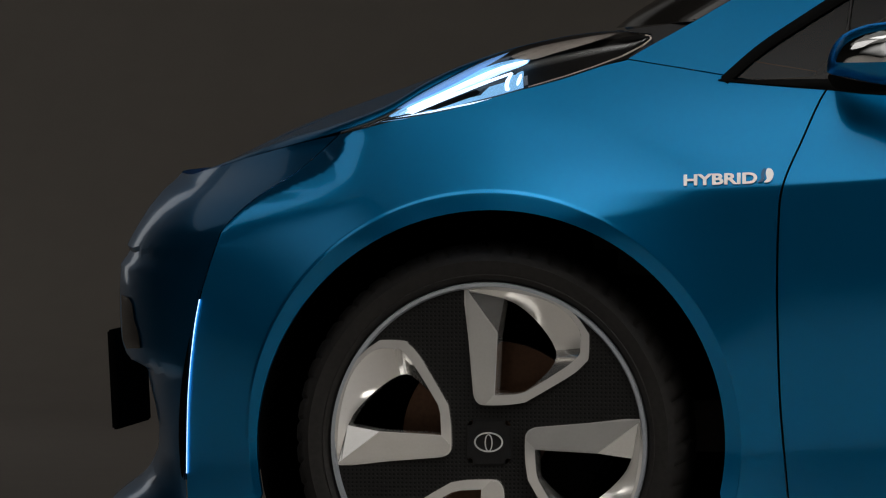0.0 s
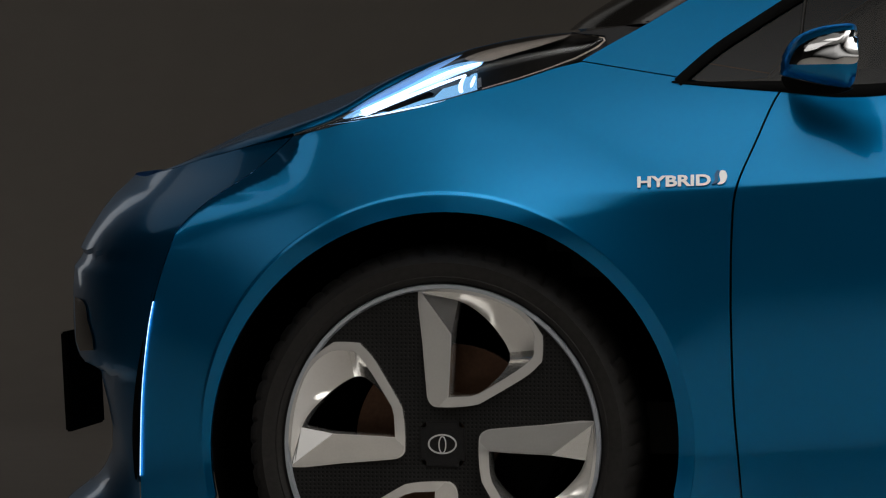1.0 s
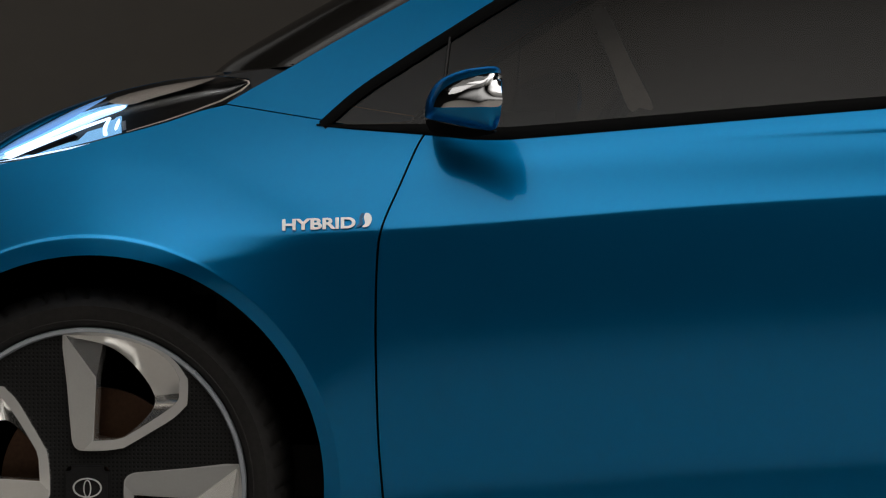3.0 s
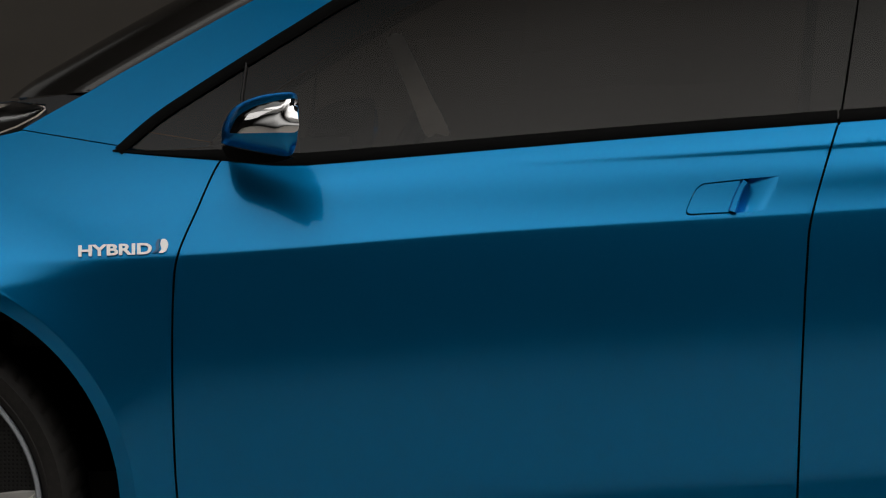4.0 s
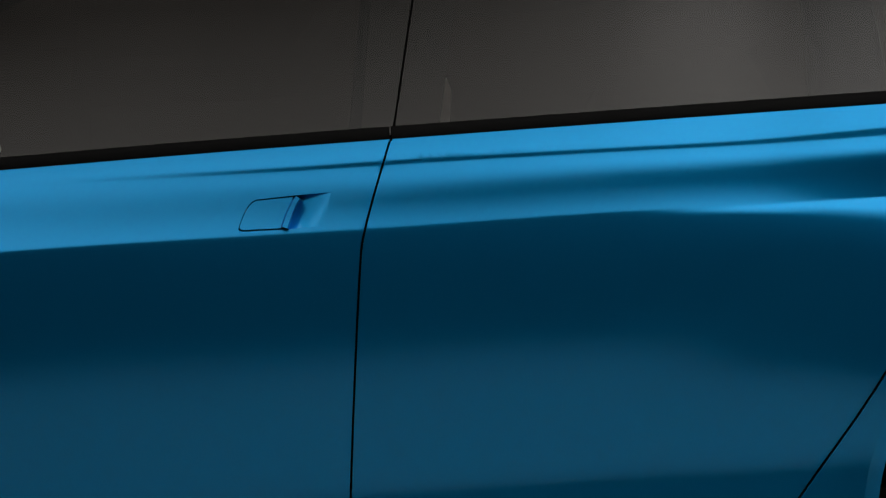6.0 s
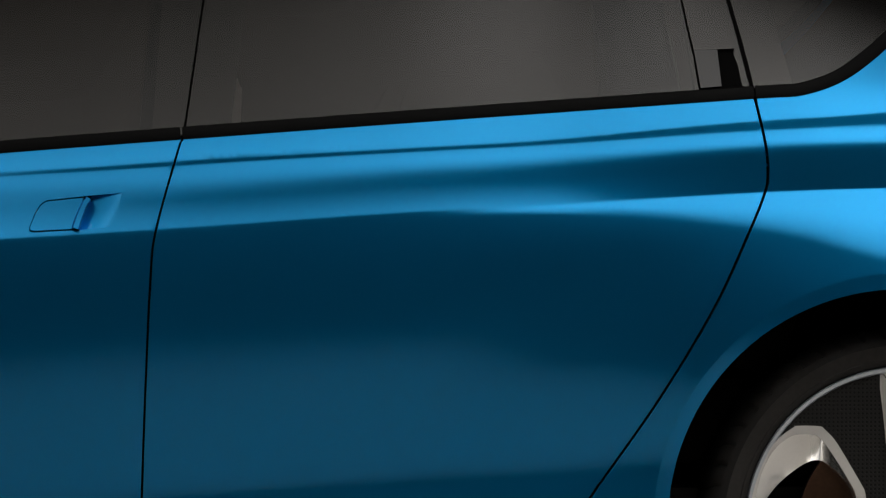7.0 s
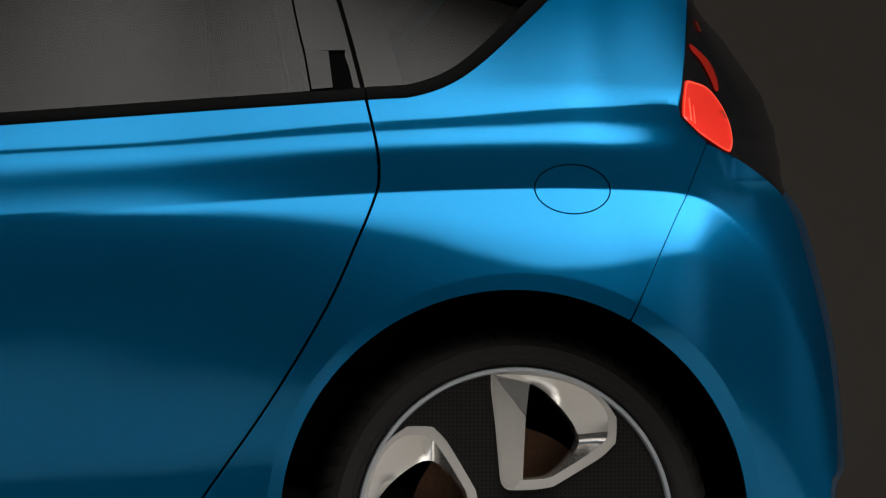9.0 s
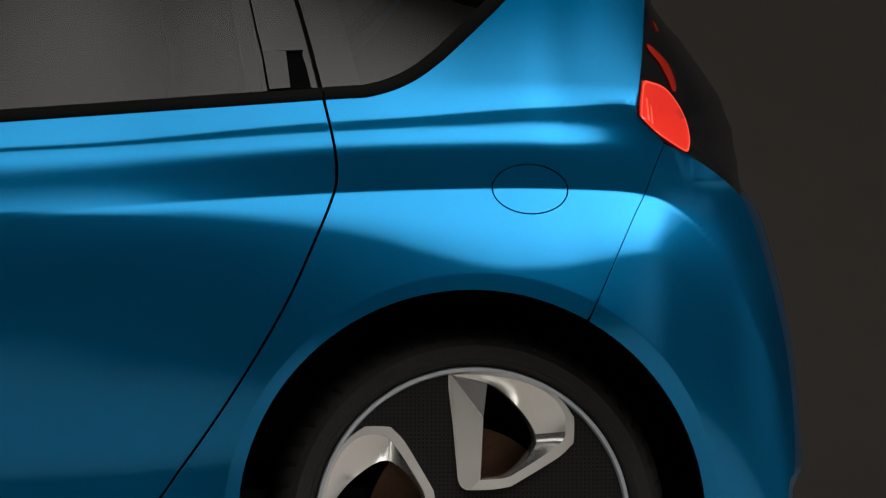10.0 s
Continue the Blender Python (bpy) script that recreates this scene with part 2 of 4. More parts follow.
# tilt of the flank in degrees, upward positive, against height over the crease in drawing units: nineteen knots at stations along the car
HEIGHTS = {
    200: [-480, -400, -240, -150, -120, -100, -60, -20, 0, 50, 66, 80, 90, 100, 107, 112, 150, 250, 500],
    1000: [-480, -400, -150, -72, -53, -46, -30, -10, 4, 50, 66, 80, 90, 100, 107, 112, 118, 200, 500],
    1300: [-480, -420, -290, -160, -30, -12, -8, -3, 3, 50, 66, 80, 90, 100, 107, 112, 118, 200, 500],
}
TILTS = {
    200: [1, -8, -1, 1, 2, 3, 4, 6, 7, 10, 11, 12, 13, 14, 15, 16, 19, 25, 26],
    700: [1, -8, -1, 1, 3, 5, 8, 11, 13, 16, 17, 18, 18, 19, 19, 20, 21, 26, 26],
    1000: [1, -8, 0, 4, 9, 17, 19, 20, 20, 19, 19, 19, 19, 20, 20, 20, 20, 19, 14],
    1300: [1, -8, -4, 1, 4, 7, 9, 12, 22, 22, 22, 22, 22, 21, 21, 21, 21, 17.5, 12.5],
    1700: [1, -8, -4, 1, 6, 8, 9, 10, 24, 22, 21, 21, 22, 24, 24, 24, 23, 18, 12.8],
    2100: [1, -8, -4, 1, 6.5, 8.5, 9.5, 10.5, 23, 19, 19, 20, 21, 22, 19, 19, 24, 18.5, 13.5],
    2300: [1, -8, -4, 1, 7, 9, 10, 11, 22, 18, 18, 19, 21, 22, 13, 13, 25, 18.5, 13.5],
    2600: [1, -8, -4, 1, 7, 9, 10, 11, 20, 14, 16, 20, 22, 22, 8, 8, 27, 19.5, 14],
    2950: [1, -8, -4, 1.5, 8, 9, 9.5, 10, 20, 12.8, 14.2, 20.5, 25, 24, 10, 10, 28, 21, 14.5],
}
for u, edge in ((1700, 0), (2100, 0), (2300, 0), (2600, 0), (2950, 2), (3200, 8), (3350, 26), (3500, 50), (3650, 80), (3740, 108), (3850, 136), (3920, 139), (4000, 132), (4130, 104), (4260, 60), (4450, 20)):
    k = min(1, max(0, (u - 3150) / 450))          # the haunch: bright over an edge that sinks towards the wheel, under a dark hollow
    g = min(1.15, max(0, (u - 3694) / 420))
    drop = {1700: 117, 2100: 116, 2300: 115, 2600: 116}.get(u, 112 + 14 * k + 28 * g)
    HEIGHTS[u] = [-480, -420, -275 if k else -290, -edge - 60 - 100 * max(0, 1 - max(0, u - 2950) / 400), -edge - 10, -edge + 6 if edge > 9 else -edge - 5, -0.4 * edge - 4, -2, 2, 50, 66, 80, 90, drop - 7 - 12 * k - 25 * g, drop - 4 - 10 * k - 15 * g, drop, drop + 5, 172 + 20 * k, 420 - 40 * k]
    if k:
        TILTS[u] = [1, -8, -1 + 3 * k, 2 + 7.5 * k, 10 + 1.5 * k, 18, 26, 27, 22 - 20 * k, 12.5 - 10.5 * k, 13.5 - 10.5 * k, 20 - 6 * k, 27, 25, 11, 10, 28, 25 - 8 * max(0, min(1, (u - 3550) / 300)), 16 - 7 * max(0, min(1, (u - 3500) / 300))]
TILTS[4130] = TILTS[4130][:11] + [3, 4, 4, 4, 4] + TILTS[4130][16:]      # the bright shoulder runs out before the lamp
for u, low, out in ((4235, [1, -8, 1, 5, 7, 10, 14, 16], -5), (4320, [1, -8, 0, 2, 3, 4, 5, 6], 2), (4450, [1, -8, -1, 0, 0, 1, 2, 3], 3)):
    HEIGHTS[u] = HEIGHTS[4130][:9] + [40, 60, 75, 88, 100, 110, 120, 130, 200, 400]   # past the lamps the hollow runs out over the bent crease
    TILTS[u] = low + [0] + [out] * 10
del HEIGHTS[4260], TILTS[4260]
WS = np.arange(-760, 760, 2.0)


def along(u, table):
    """The table's row at u, by a smooth curve through its stations."""
    keys = sorted(table)
    i = min(max(np.searchsorted(keys, u) - 1, 0), len(keys) - 2)
    k0, k1, k2, k3 = keys[max(i - 1, 0)], keys[i], keys[i + 1], keys[min(i + 2, len(keys) - 1)]
    a, b, c, d = (np.array(table[k], float) for k in (k0, k1, k2, k3))
    m1 = (c - a) / (k2 - k0) * (k2 - k1)
    m2 = (d - b) / (k3 - k1) * (k2 - k1)
    t = min(max((u - k1) / (k2 - k1), 0), 1)
    return b * (2 * t ** 3 - 3 * t * t + 1) + m1 * (t ** 3 - 2 * t * t + t) + c * (-2 * t ** 3 + 3 * t * t) + m2 * (t ** 3 - t * t)


SX, DEEP = [], []
for u in range(200, 4451, 17):
    heights, tilts = np.maximum.accumulate(along(u, HEIGHTS) + np.arange(19) * 0.01), along(u, TILTS)
    slope = np.tan(np.radians(np.interp(WS, heights, tilts)))
    total = np.concatenate([[0], np.cumsum((slope[1:] + slope[:-1]) / 2 * 2.0)]) * UNIT
    DEEP.append(total - np.interp(0, WS, total))
    SX.append(at_depth(u, 0, FL).x)
SX, DEEP = np.array(SX), np.array(DEEP)
WHEEL_F, WHEEL_R, WHEEL_Z = -1.272, 1.277, 0.300


CORNER_F = [(602, 236), (530, 300), (450, 352), (400, 398), (383, 430), (352, 530), (338, 620), (330, 700), (328, 838), (334, 960)]
ROLL = [at_depth(a, b, FL + 0.04) for a, b in smooth([(612, 236), (594, 284), (570, 304), (535, 321), (495, 339), (448, 361), (402, 399), (381, 434), (352, 530)], 24)]
RXZ = np.array([(p.x, p.z) for p in ROLL])
RE = RXZ[1:] - RXZ[:-1]


BEND = [at_depth(a, b, FL + 0.05) for a, b in reversed(smooth([(3994, 176), (4124, 186), (4194, 213), (4258, 273), (4304, 343), (4340, 423), (4366, 500), (4390, 620), (4400, 760)], 40))]
BXZ = np.array([(p.x, p.z) for p in BEND])
BE = BXZ[1:] - BXZ[:-1]


def flank_depth(x, z):
    """How far the flank lies behind its outermost plane."""
    w = (z - np.interp(x, CRX, CRZ)) / UNIT
    k = np.clip(np.searchsorted(SX, x) - 1, 0, len(SX) - 2)
    t = np.clip((x - SX[k]) / (SX[k + 1] - SX[k]), 0, 1)
    d = (1 - t) * np.interp(w, WS, DEEP[k]) + t * np.interp(w, WS, DEEP[k + 1])
    d += plan_in(x)                                 # the corners round off in plan
    if x < -1.35 and z > 0.45:                      # the fender rolls over towards the bumper's seam
        q = np.array((x, z)) - RXZ[:-1]
        t = np.clip(np.sum(q * RE, 1) / np.sum(RE * RE, 1), 0, 1)
        far = np.hypot(q[:, 0] - t * RE[:, 0], q[:, 1] - t * RE[:, 1])
        i = int(np.argmin(far))
        g = far[i] * (1 if q[i, 0] * RE[i, 1] - q[i, 1] * RE[i, 0] < 0 else -1)
        k = min(1, max(0, (z - 0.60) / 0.08))
        if g < 0.07:
            d += k * (2.9 * (0.07 - max(g, 0.0)) ** 2 + 1.1 * max(-g, 0.0))
    if x > 1.52:                                    # the end leans in over its whole height
        k = min(1, (x - 1.52) / 0.2)
        d += 0.03 * k * k * (3 - 2 * k) * (z - 0.68)
    if x > 1.45:                                    # behind the bent crease the corner turns away
        q = np.array((x, z)) - BXZ[:-1]
        t = np.clip(np.sum(q * BE, 1) / np.sum(BE * BE, 1), 0, 1)
        far = np.hypot(q[:, 0] - t * BE[:, 0], q[:, 1] - t * BE[:, 1])
        i = int(np.argmin(far))
        g = far[i] * (1 if q[i, 0] * BE[i, 1] - q[i, 1] * BE[i, 0] < 0 else -1)
        k = min(1, max(0, (x - 1.545) / 0.07)) * max(min(1, max(0, (0.95 - z) / 0.15)), min(1, max(0, (x - 1.56) / 0.06)))
        k *= 0.30 + 0.70 * min(1, max(0, (0.84 - z) / 0.13))
        if g < 0.01:
            d += 0.62 * k * (max(0, 0.01 - g) - 0.005 * (1 - math.exp(-max(0, 0.01 - g) / 0.005)))
    for cx, cz, r in ((-1.2750, 0.2997, 0.3575), (1.2724, 0.3135, 0.3575)):
        g = math.hypot(x - cx, z - cz) - r          # the lip of the wheel arch, a band that turns in
        if cx < 0 and g < 0.0325:                    # a fine bead along its edge
            d -= 0.30 * min(0.0325 - g, 0.005) * min(1, max(0, (math.degrees(math.atan2(z - cz, x - cx)) - 55) / 35))
        if g < 0.0275:
            up = max(0, z - cz) ** 2 / ((x - cx) ** 2 + (z - cz) ** 2)
            d += (0.34 - 0.32 * up if cx < 0 else 0.11 - 0.06 * up if x < cx else 0.26 - 0.20 * up) * (0.0275 - g)
        elif g < 0.16:
            k = (0.16 - g) / 0.1325
            d -= (0.010 if cx < 0 else 0.003) * k * k
        if g < 0.0275:
            d -= 0.010 if cx < 0 else 0.003
    return d


def flank_point(u, v, lift=0.0):
    """The point of the flank's skin that the drawing shows at (u, v)."""
    y = FL
    for _ in range(6):
        p = at_depth(u, v, y)
        y = FL + flank_depth(p.x, p.z)
    p.y = y - lift
    return p


def flank_normal(x, z, e=0.0015):
    gx = (flank_depth(x + e, z) - flank_depth(x - e, z)) / (2 * e)
    gz = (flank_depth(x, z + e) - flank_depth(x, z - e)) / (2 * e)
    return Vector((gx, -1, gz)).normalized()


def link_mesh(name, verts, faces, mat, parent, label="", normals=None, flat=False):
    me = bpy.data.meshes.new(name)
    me.from_pydata([tuple(v) for v in verts], [], faces)
    me.materials.append(mat)
    if not flat:
        me.shade_smooth()
    if normals:
        me.normals_split_custom_set_from_vertices([tuple(n) for n in normals])
    me.update()
    ob = new(name, me)
    ob.parent = parent
    return tagged(ob, label) if label else ob


def part(name, bm, mat, parent, label="", flat=False):
    me = bpy.data.meshes.new(name)
    bmesh.ops.recalc_face_normals(bm, faces=bm.faces)
    bm.to_mesh(me)
    bm.free()
    me.materials.append(mat)
    if not flat:
        me.shade_smooth()
        me.set_sharp_from_angle(angle=radians(35))
    ob = new(name, me)
    ob.parent = parent
    return tagged(ob, label) if label else ob


def far_side(ob):
    """The same part on the other flank."""
    me = ob.data.copy()
    me.transform(Matrix.Translation((0, 2 * YC, 0)) @ Matrix.Diagonal((1, -1, 1, 1)))
    me.flip_normals()
    twin = new(ob.name.split(".")[0], me)
    twin.parent = ob.parent
    return twin


def to_drawing(x, z):
    y = FL + flank_depth(x, z)
    f = math.atan(x / y)
    return MID + FOCAL * f, HOR - (z - EYE) * FOCAL * math.cos(f) / y


FINE = []                                            # lines along which the skin needs close points
for k in (-5, -1.6, 1.6, 5):
    FINE.append([to_drawing(x, np.interp(x, CRX, CRZ) + k * UNIT) for x in np.arange(-1.75, 1.88, 0.007)])
for off, grow in ((-7, -12), (-4, -10), (-2, -5), (0, 0), (2.5, 0), (5, 0)):
    row = []
    for u in np.arange(2050, 4150, 9.0):
        k = min(1, max(0, (u - 3150) / 450))
        x = at_depth(u, 0, FL).x
        row.append(to_drawing(x, np.interp(x, CRX, CRZ) + ((115.5 if u < 2600 else 112) + 14 * k + 28 * min(1.15, max(0, (u - 3694) / 420)) + off + grow * k) * UNIT))
    FINE.append(row)
for cx, cz, r in ((-1.2750, 0.2997, 0.3575), (1.2724, 0.3135, 0.3575)):
    for k in (0.002, 0.010, 0.018, 0.0262, 0.0288, 0.031, 0.0338):
        FINE.append([to_drawing(cx + (r + k) * math.cos(a), cz + (r + k) * math.sin(a)) for a in np.arange(-0.2, math.pi + 0.2, 0.016)])
FINE = np.vstack(FINE)


def panel(name, outline, mat, parent, label="", lift=0.0, skirt=0.012, du=15.0, dv=7.0, twin=True, holes=(), raw=False):
    """A sheet of the flank inside an outline of the drawing, with its edges turned in."""
    rim = [Vector(p[:2]) for p in outline]
    loops = [rim] + [[Vector(p[:2]) for p in h] for h in holes]
    pts, edges = [], []
    for loop in loops:
        a = len(pts)
        pts += loop
        edges += [(a + i, a + (i + 1) % len(loop)) for i in range(len(loop))]
    lo = Vector((min(p.x for p in rim), min(p.y for p in rim)))
    hi = Vector((max(p.x for p in rim), max(p.y for p in rim)))
    segs = [(np.array(l), np.roll(np.array(l), -1, 0)) for l in loops]
    A, B = np.vstack([s[0] for s in segs]), np.vstack([s[1] for s in segs])
    row, v = 0, lo.y + dv / 2
    while v < hi.y:
        us = np.arange(lo.x + du * (0.5 if row % 2 else 0.25), hi.x, du)
        cross = (A[:, 1] > v) != (B[:, 1] > v)
        xs = A[cross, 0] + (v - A[cross, 1]) / (B[cross, 1] - A[cross, 1]) * (B[cross, 0] - A[cross, 0])
        close = FINE[np.abs(FINE[:, 1] - v) < 4, 0]
        for u in us:
            if np.sum(xs > u) % 2 and np.min(np.abs(xs - u)) > 3 and not (len(close) and np.min(np.abs(close - u)) < 5):
                pts.append(Vector((u, v)))
        row, v = row + 1, v + dv
    for u, v in FINE[(FINE[:, 0] > lo.x) & (FINE[:, 0] < hi.x) & (FINE[:, 1] > lo.y) & (FINE[:, 1] < hi.y)]:
        cross = (A[:, 1] > v) != (B[:, 1] > v)
        xs = A[cross, 0] + (v - A[cross, 1]) / (B[cross, 1] - A[cross, 1]) * (B[cross, 0] - A[cross, 0])
        if np.sum(xs > u) % 2 and np.min(np.abs(xs - u)) > 2:
            pts.append(Vector((u, v)))
    from mathutils.geometry import delaunay_2d_cdt
    co, ed, fa, ov, _, _ = delaunay_2d_cdt(pts, edges, [], 2 if holes else 1, 0.01)
    if holes:                                        # drop what lies in a hole or outside
        keep = []
        for f in fa:
            c = sum((co[i] for i in f), Vector((0, 0))) / len(f)
            cross = (A[:, 1] > c.y) != (B[:, 1] > c.y)
            xs = A[cross, 0] + (c.y - A[cross, 1]) / (B[cross, 1] - A[cross, 1]) * (B[cross, 0] - A[cross, 0])
            if np.sum(xs > c.x) % 2:
                keep.append(f)
        fa = keep
    verts = [flank_point(p.x, p.y) for p in co]
    norms = [flank_normal(p.x, p.z) for p in verts]
    verts = [p + n * lift for p, n in zip(verts, norms)]
    faces = []
    for f in fa:
        a, b, c = (verts[i] for i in f[:3])
        faces.append(tuple(f) if (b - a).cross(c - a).y < 0 else tuple(reversed(f)))
    front = len(faces)
    if skirt:
        count = {}
        for f in faces:
            for i in range(len(f)):
                e = (f[i], f[(i + 1) % len(f)])
                count[e] = count.get(e, 0) + 1
        back, outer = {}, [e for e in count if (e[1], e[0]) not in count]
        for a, b in outer:
            for i in (a, b):
                if i not in back:
                    back[i] = (len(verts), len(verts) + 1)
                    verts.append(verts[i].copy())
                    verts.append(verts[i] + Vector((0, skirt, 0)))
                    norms += [norms[i], norms[i]]
            pa, pb = back[a], back[b]
            faces.append((pb[0], pa[0], pa[1], pb[1]))
            n = (verts[pa[0]] - verts[pb[0]]).cross(Vector((0, 1, 0))).normalized()
            for k in (pa[0], pa[1], pb[0], pb[1]):
                norms[k] = n
    ob = link_mesh(name, verts, faces, mat, parent, label, norms)
    ob.data.materials.append(PAINT if mat is PAINT else TRIM)
    for k in range(front, len(faces)):
        ob.data.polygons[k].material_index = 1
    if twin:
        far_side(ob)
    return ob


def arc(cu, cv, r, a0, a1, n=40, ry=None):
    return [(cu + r * math.cos(radians(a0 + (a1 - a0) * i / n)), cv - (ry or r) * math.sin(radians(a0 + (a1 - a0) * i / n))) for i in range(n + 1)]


class Cap:
    """A rounded end of the car: in plan an arc from the corner line to the centre line. corner, edge: (u, v) lines of the drawing,
    the corner where it leaves the flank and the outline against the background."""

    def __init__(self, corner, edge, start, side, reach=0.62):
        self.start, self.side = radians(start), side
        cs = [flank_point(a, b) for a, b in smooth(corner, 6)]
        self.cz = np.array([p.z for p in cs])
        self.cx, self.cy = np.array([p.x for p in cs]), np.array([p.y for p in cs])
        o = np.argsort(self.cz)
        self.cz, self.cx, self.cy = self.cz[o], self.cx[o], self.cy[o]
        # the outline is where the plan runs along the line of sight
        es = []
        for a, b in edge:
            f = (a - MID) / FOCAL
            y = YC - (1 - reach) * 0.85
            for _ in range(8):
                p = at_depth(a, b, y)
                cx, cy = np.interp(p.z, self.cz, self.cx), np.interp(p.z, self.cz, self.cy)
                # solve the arc's length so that its tangent point falls on this sight line
                L = 0.4
                for _ in range(30):
                    tau = math.atan2(L / (1 - math.sin(self.start)), (YC - cy) / math.cos(self.start) * abs(math.tan(f)))
                    tau = max(tau, self.start)
                    xs = cx + side * L * (math.sin(tau) - math.sin(self.start)) / (1 - math.sin(self.start))
                    ys = cy + (YC - cy) * (math.cos(self.start) - math.cos(tau)) / math.cos(self.start)
                    L = max(0.02, L + 0.8 * side * (ys * math.tan(f) - xs))
                y = ys
            es.append((p.z, cx + side * L))
        es.sort()
        self.nz, self.nx = np.array([e[0] for e in es]), np.array([e[1] for e in es])

    def point(self, tau, z, lift=0.0):
        cx, cy, nx = (np.interp(z, a, b) for a, b in ((self.cz, self.cx), (self.cz, self.cy), (self.nz, self.nx)))
        s0 = math.sin(self.start)
        return Vector((cx + (nx - cx) * (math.sin(tau) - s0) / (1 - s0), cy + (YC - cy) * (math.cos(self.start) - math.cos(tau)) / math.cos(self.start) - lift, z))

    def find(self, u, v, lift=0.0):
        """The point of the end's skin that the drawing shows at (u, v)."""
        y = FL + 0.25
        for _ in range(12):
            q = at_depth(u, v, y)
            lo, hi = self.start, radians(80)
            for _ in range(30):
                m = (lo + hi) / 2
                p = self.point(m, q.z)
                if self.side * (p.x / p.y - math.tan((u - MID) / FOCAL)) < 0:
                    lo = m
                else:
                    hi = m
            y = 0.5 * y + 0.5 * p.y
        return p + Vector((self.side * lift * 0.5, -lift, 0)), lo

    def sheet(self, name, top, bottom, mat, parent, label="", n=48, m=70):
        """The skin between two heights, given against the turn of the arc from 0 to 1, over both halves."""
        verts, faces = [], []
        for i in range(2 * n + 1):
            s = i / n if i <= n else 2 - i / n
            tau = self.start + (math.pi / 2 - self.start) * s
            z1, z0 = np.interp(s, *zip(*top)), np.interp(s, *zip(*bottom))
            for j in range(m + 1):
                p = self.point(tau, z0 + (z1 - z0) * j / m)
                if i > n:
                    p.y = 2 * YC - p.y
                verts.append(p)
        for i in range(2 * n):
            for j in range(m):
                a = i * (m + 1) + j
                q = (a, a + m + 1, a + m + 2, a + 1)
                faces.append(q if self.side < 0 else q[::-1])
        ob = link_mesh(name, verts, faces, mat, parent, label)
        ob.data.set_sharp_from_angle(angle=radians(28))
        return ob


def loft(name, rows, mat, parent, label="", mirror=True, flip=False, sharp=35):
    """A sheet through rows of points; each row runs from the flank to the centre line, and is mirrored over it."""
    full = []
    for r in rows:
        r = [Vector(p) for p in r]
        full.append(r + ([Vector((p.x, 2 * YC - p.y, p.z)) for p in reversed(r[:-1])] if mirror else []))
    k, verts, faces = len(full[0]), [p for r in full for p in r], []
    for i in range(len(full) - 1):
        for j in range(k - 1):
            a = i * k + j
            q = (a, a + 1, a + k + 1, a + k)
            faces.append(q[::-1] if flip else q)
    ob = link_mesh(name, verts, faces, mat, parent, label)
    ob.data.set_sharp_from_angle(angle=radians(sharp))
    return ob


def fill2d(loops, place, spacing=0.0):
    """Triangles inside the first loop and outside the others; place gives each (a, b) its point in space."""
    from mathutils.geometry import delaunay_2d_cdt
    pts, edges = [], []
    for l in loops:
        k = len(pts)
        pts += [Vector(p[:2]) for p in l]
        edges += [(k + i, k + (i + 1) % len(l)) for i in range(len(l))]
    A = np.vstack([np.array([p[:2] for p in l], float) for l in loops])
    B = np.vstack([np.roll(np.array([p[:2] for p in l], float), -1, 0) for l in loops])

    def inside(x, y):
        c = (A[:, 1] > y) != (B[:, 1] > y)
        xs = A[c, 0] + (y - A[c, 1]) / (B[c, 1] - A[c, 1]) * (B[c, 0] - A[c, 0])
        return np.sum(xs > x) % 2 == 1

    def gap(x, y):
        e = B - A
        t = np.clip(((x - A[:, 0]) * e[:, 0] + (y - A[:, 1]) * e[:, 1]) / (np.sum(e * e, 1) + 1e-12), 0, 1)
        return np.min(np.hypot(A[:, 0] + t * e[:, 0] - x, A[:, 1] + t * e[:, 1] - y))
    if spacing:
        for x in np.arange(A[:, 0].min(), A[:, 0].max(), spacing):
            for y in np.arange(A[:, 1].min(), A[:, 1].max(), spacing):
                if inside(x, y) and gap(x, y) > spacing * 0.4:
                    pts.append(Vector((x, y)))
    co, _, fa, _, _, _ = delaunay_2d_cdt(pts, edges, [], 2, 1e-7)
    keep = [f for f in fa if inside(*(sum((co[i] for i in f), Vector((0, 0))) / len(f)))]
    return [place(p.x, p.y) for p in co], keep


def sheet2d(name, loops, place, mat, parent, label="", spacing=0.0, deep=None, sharp=35):
    """A sheet from fill2d, turned to the viewer, with a turned-in edge of the vector deep."""
    verts, faces = fill2d(loops, place, spacing)
    verts = [Vector(v) for v in verts]
    faces = [f if (verts[f[1]] - verts[f[0]]).cross(verts[f[2]] - verts[f[0]]).y < 0 else f[::-1] for f in faces]
    if deep is not None:
        es = {(f[i], f[(i + 1) % len(f)]) for f in faces for i in range(len(f))}
        back = {}
        for a, b in [e for e in es if (e[1], e[0]) not in es]:
            for i in (a, b):
                if i not in back:
                    back[i] = len(verts)
                    verts.append(verts[i] + Vector(deep))
            faces.append((b, a, back[a], back[b]))
    ob = link_mesh(name, verts, faces, mat, parent, label)
    ob.data.set_sharp_from_angle(angle=radians(sharp))
    return ob


def box(bm, lo, hi, m=Matrix()):
    r = bmesh.ops.create_cube(bm, size=1, matrix=m @ Matrix.Translation((Vector(lo) + Vector(hi)) / 2) @ Matrix.Diagonal((*(Vector(hi) - Vector(lo)), 1)))
    return r["verts"]


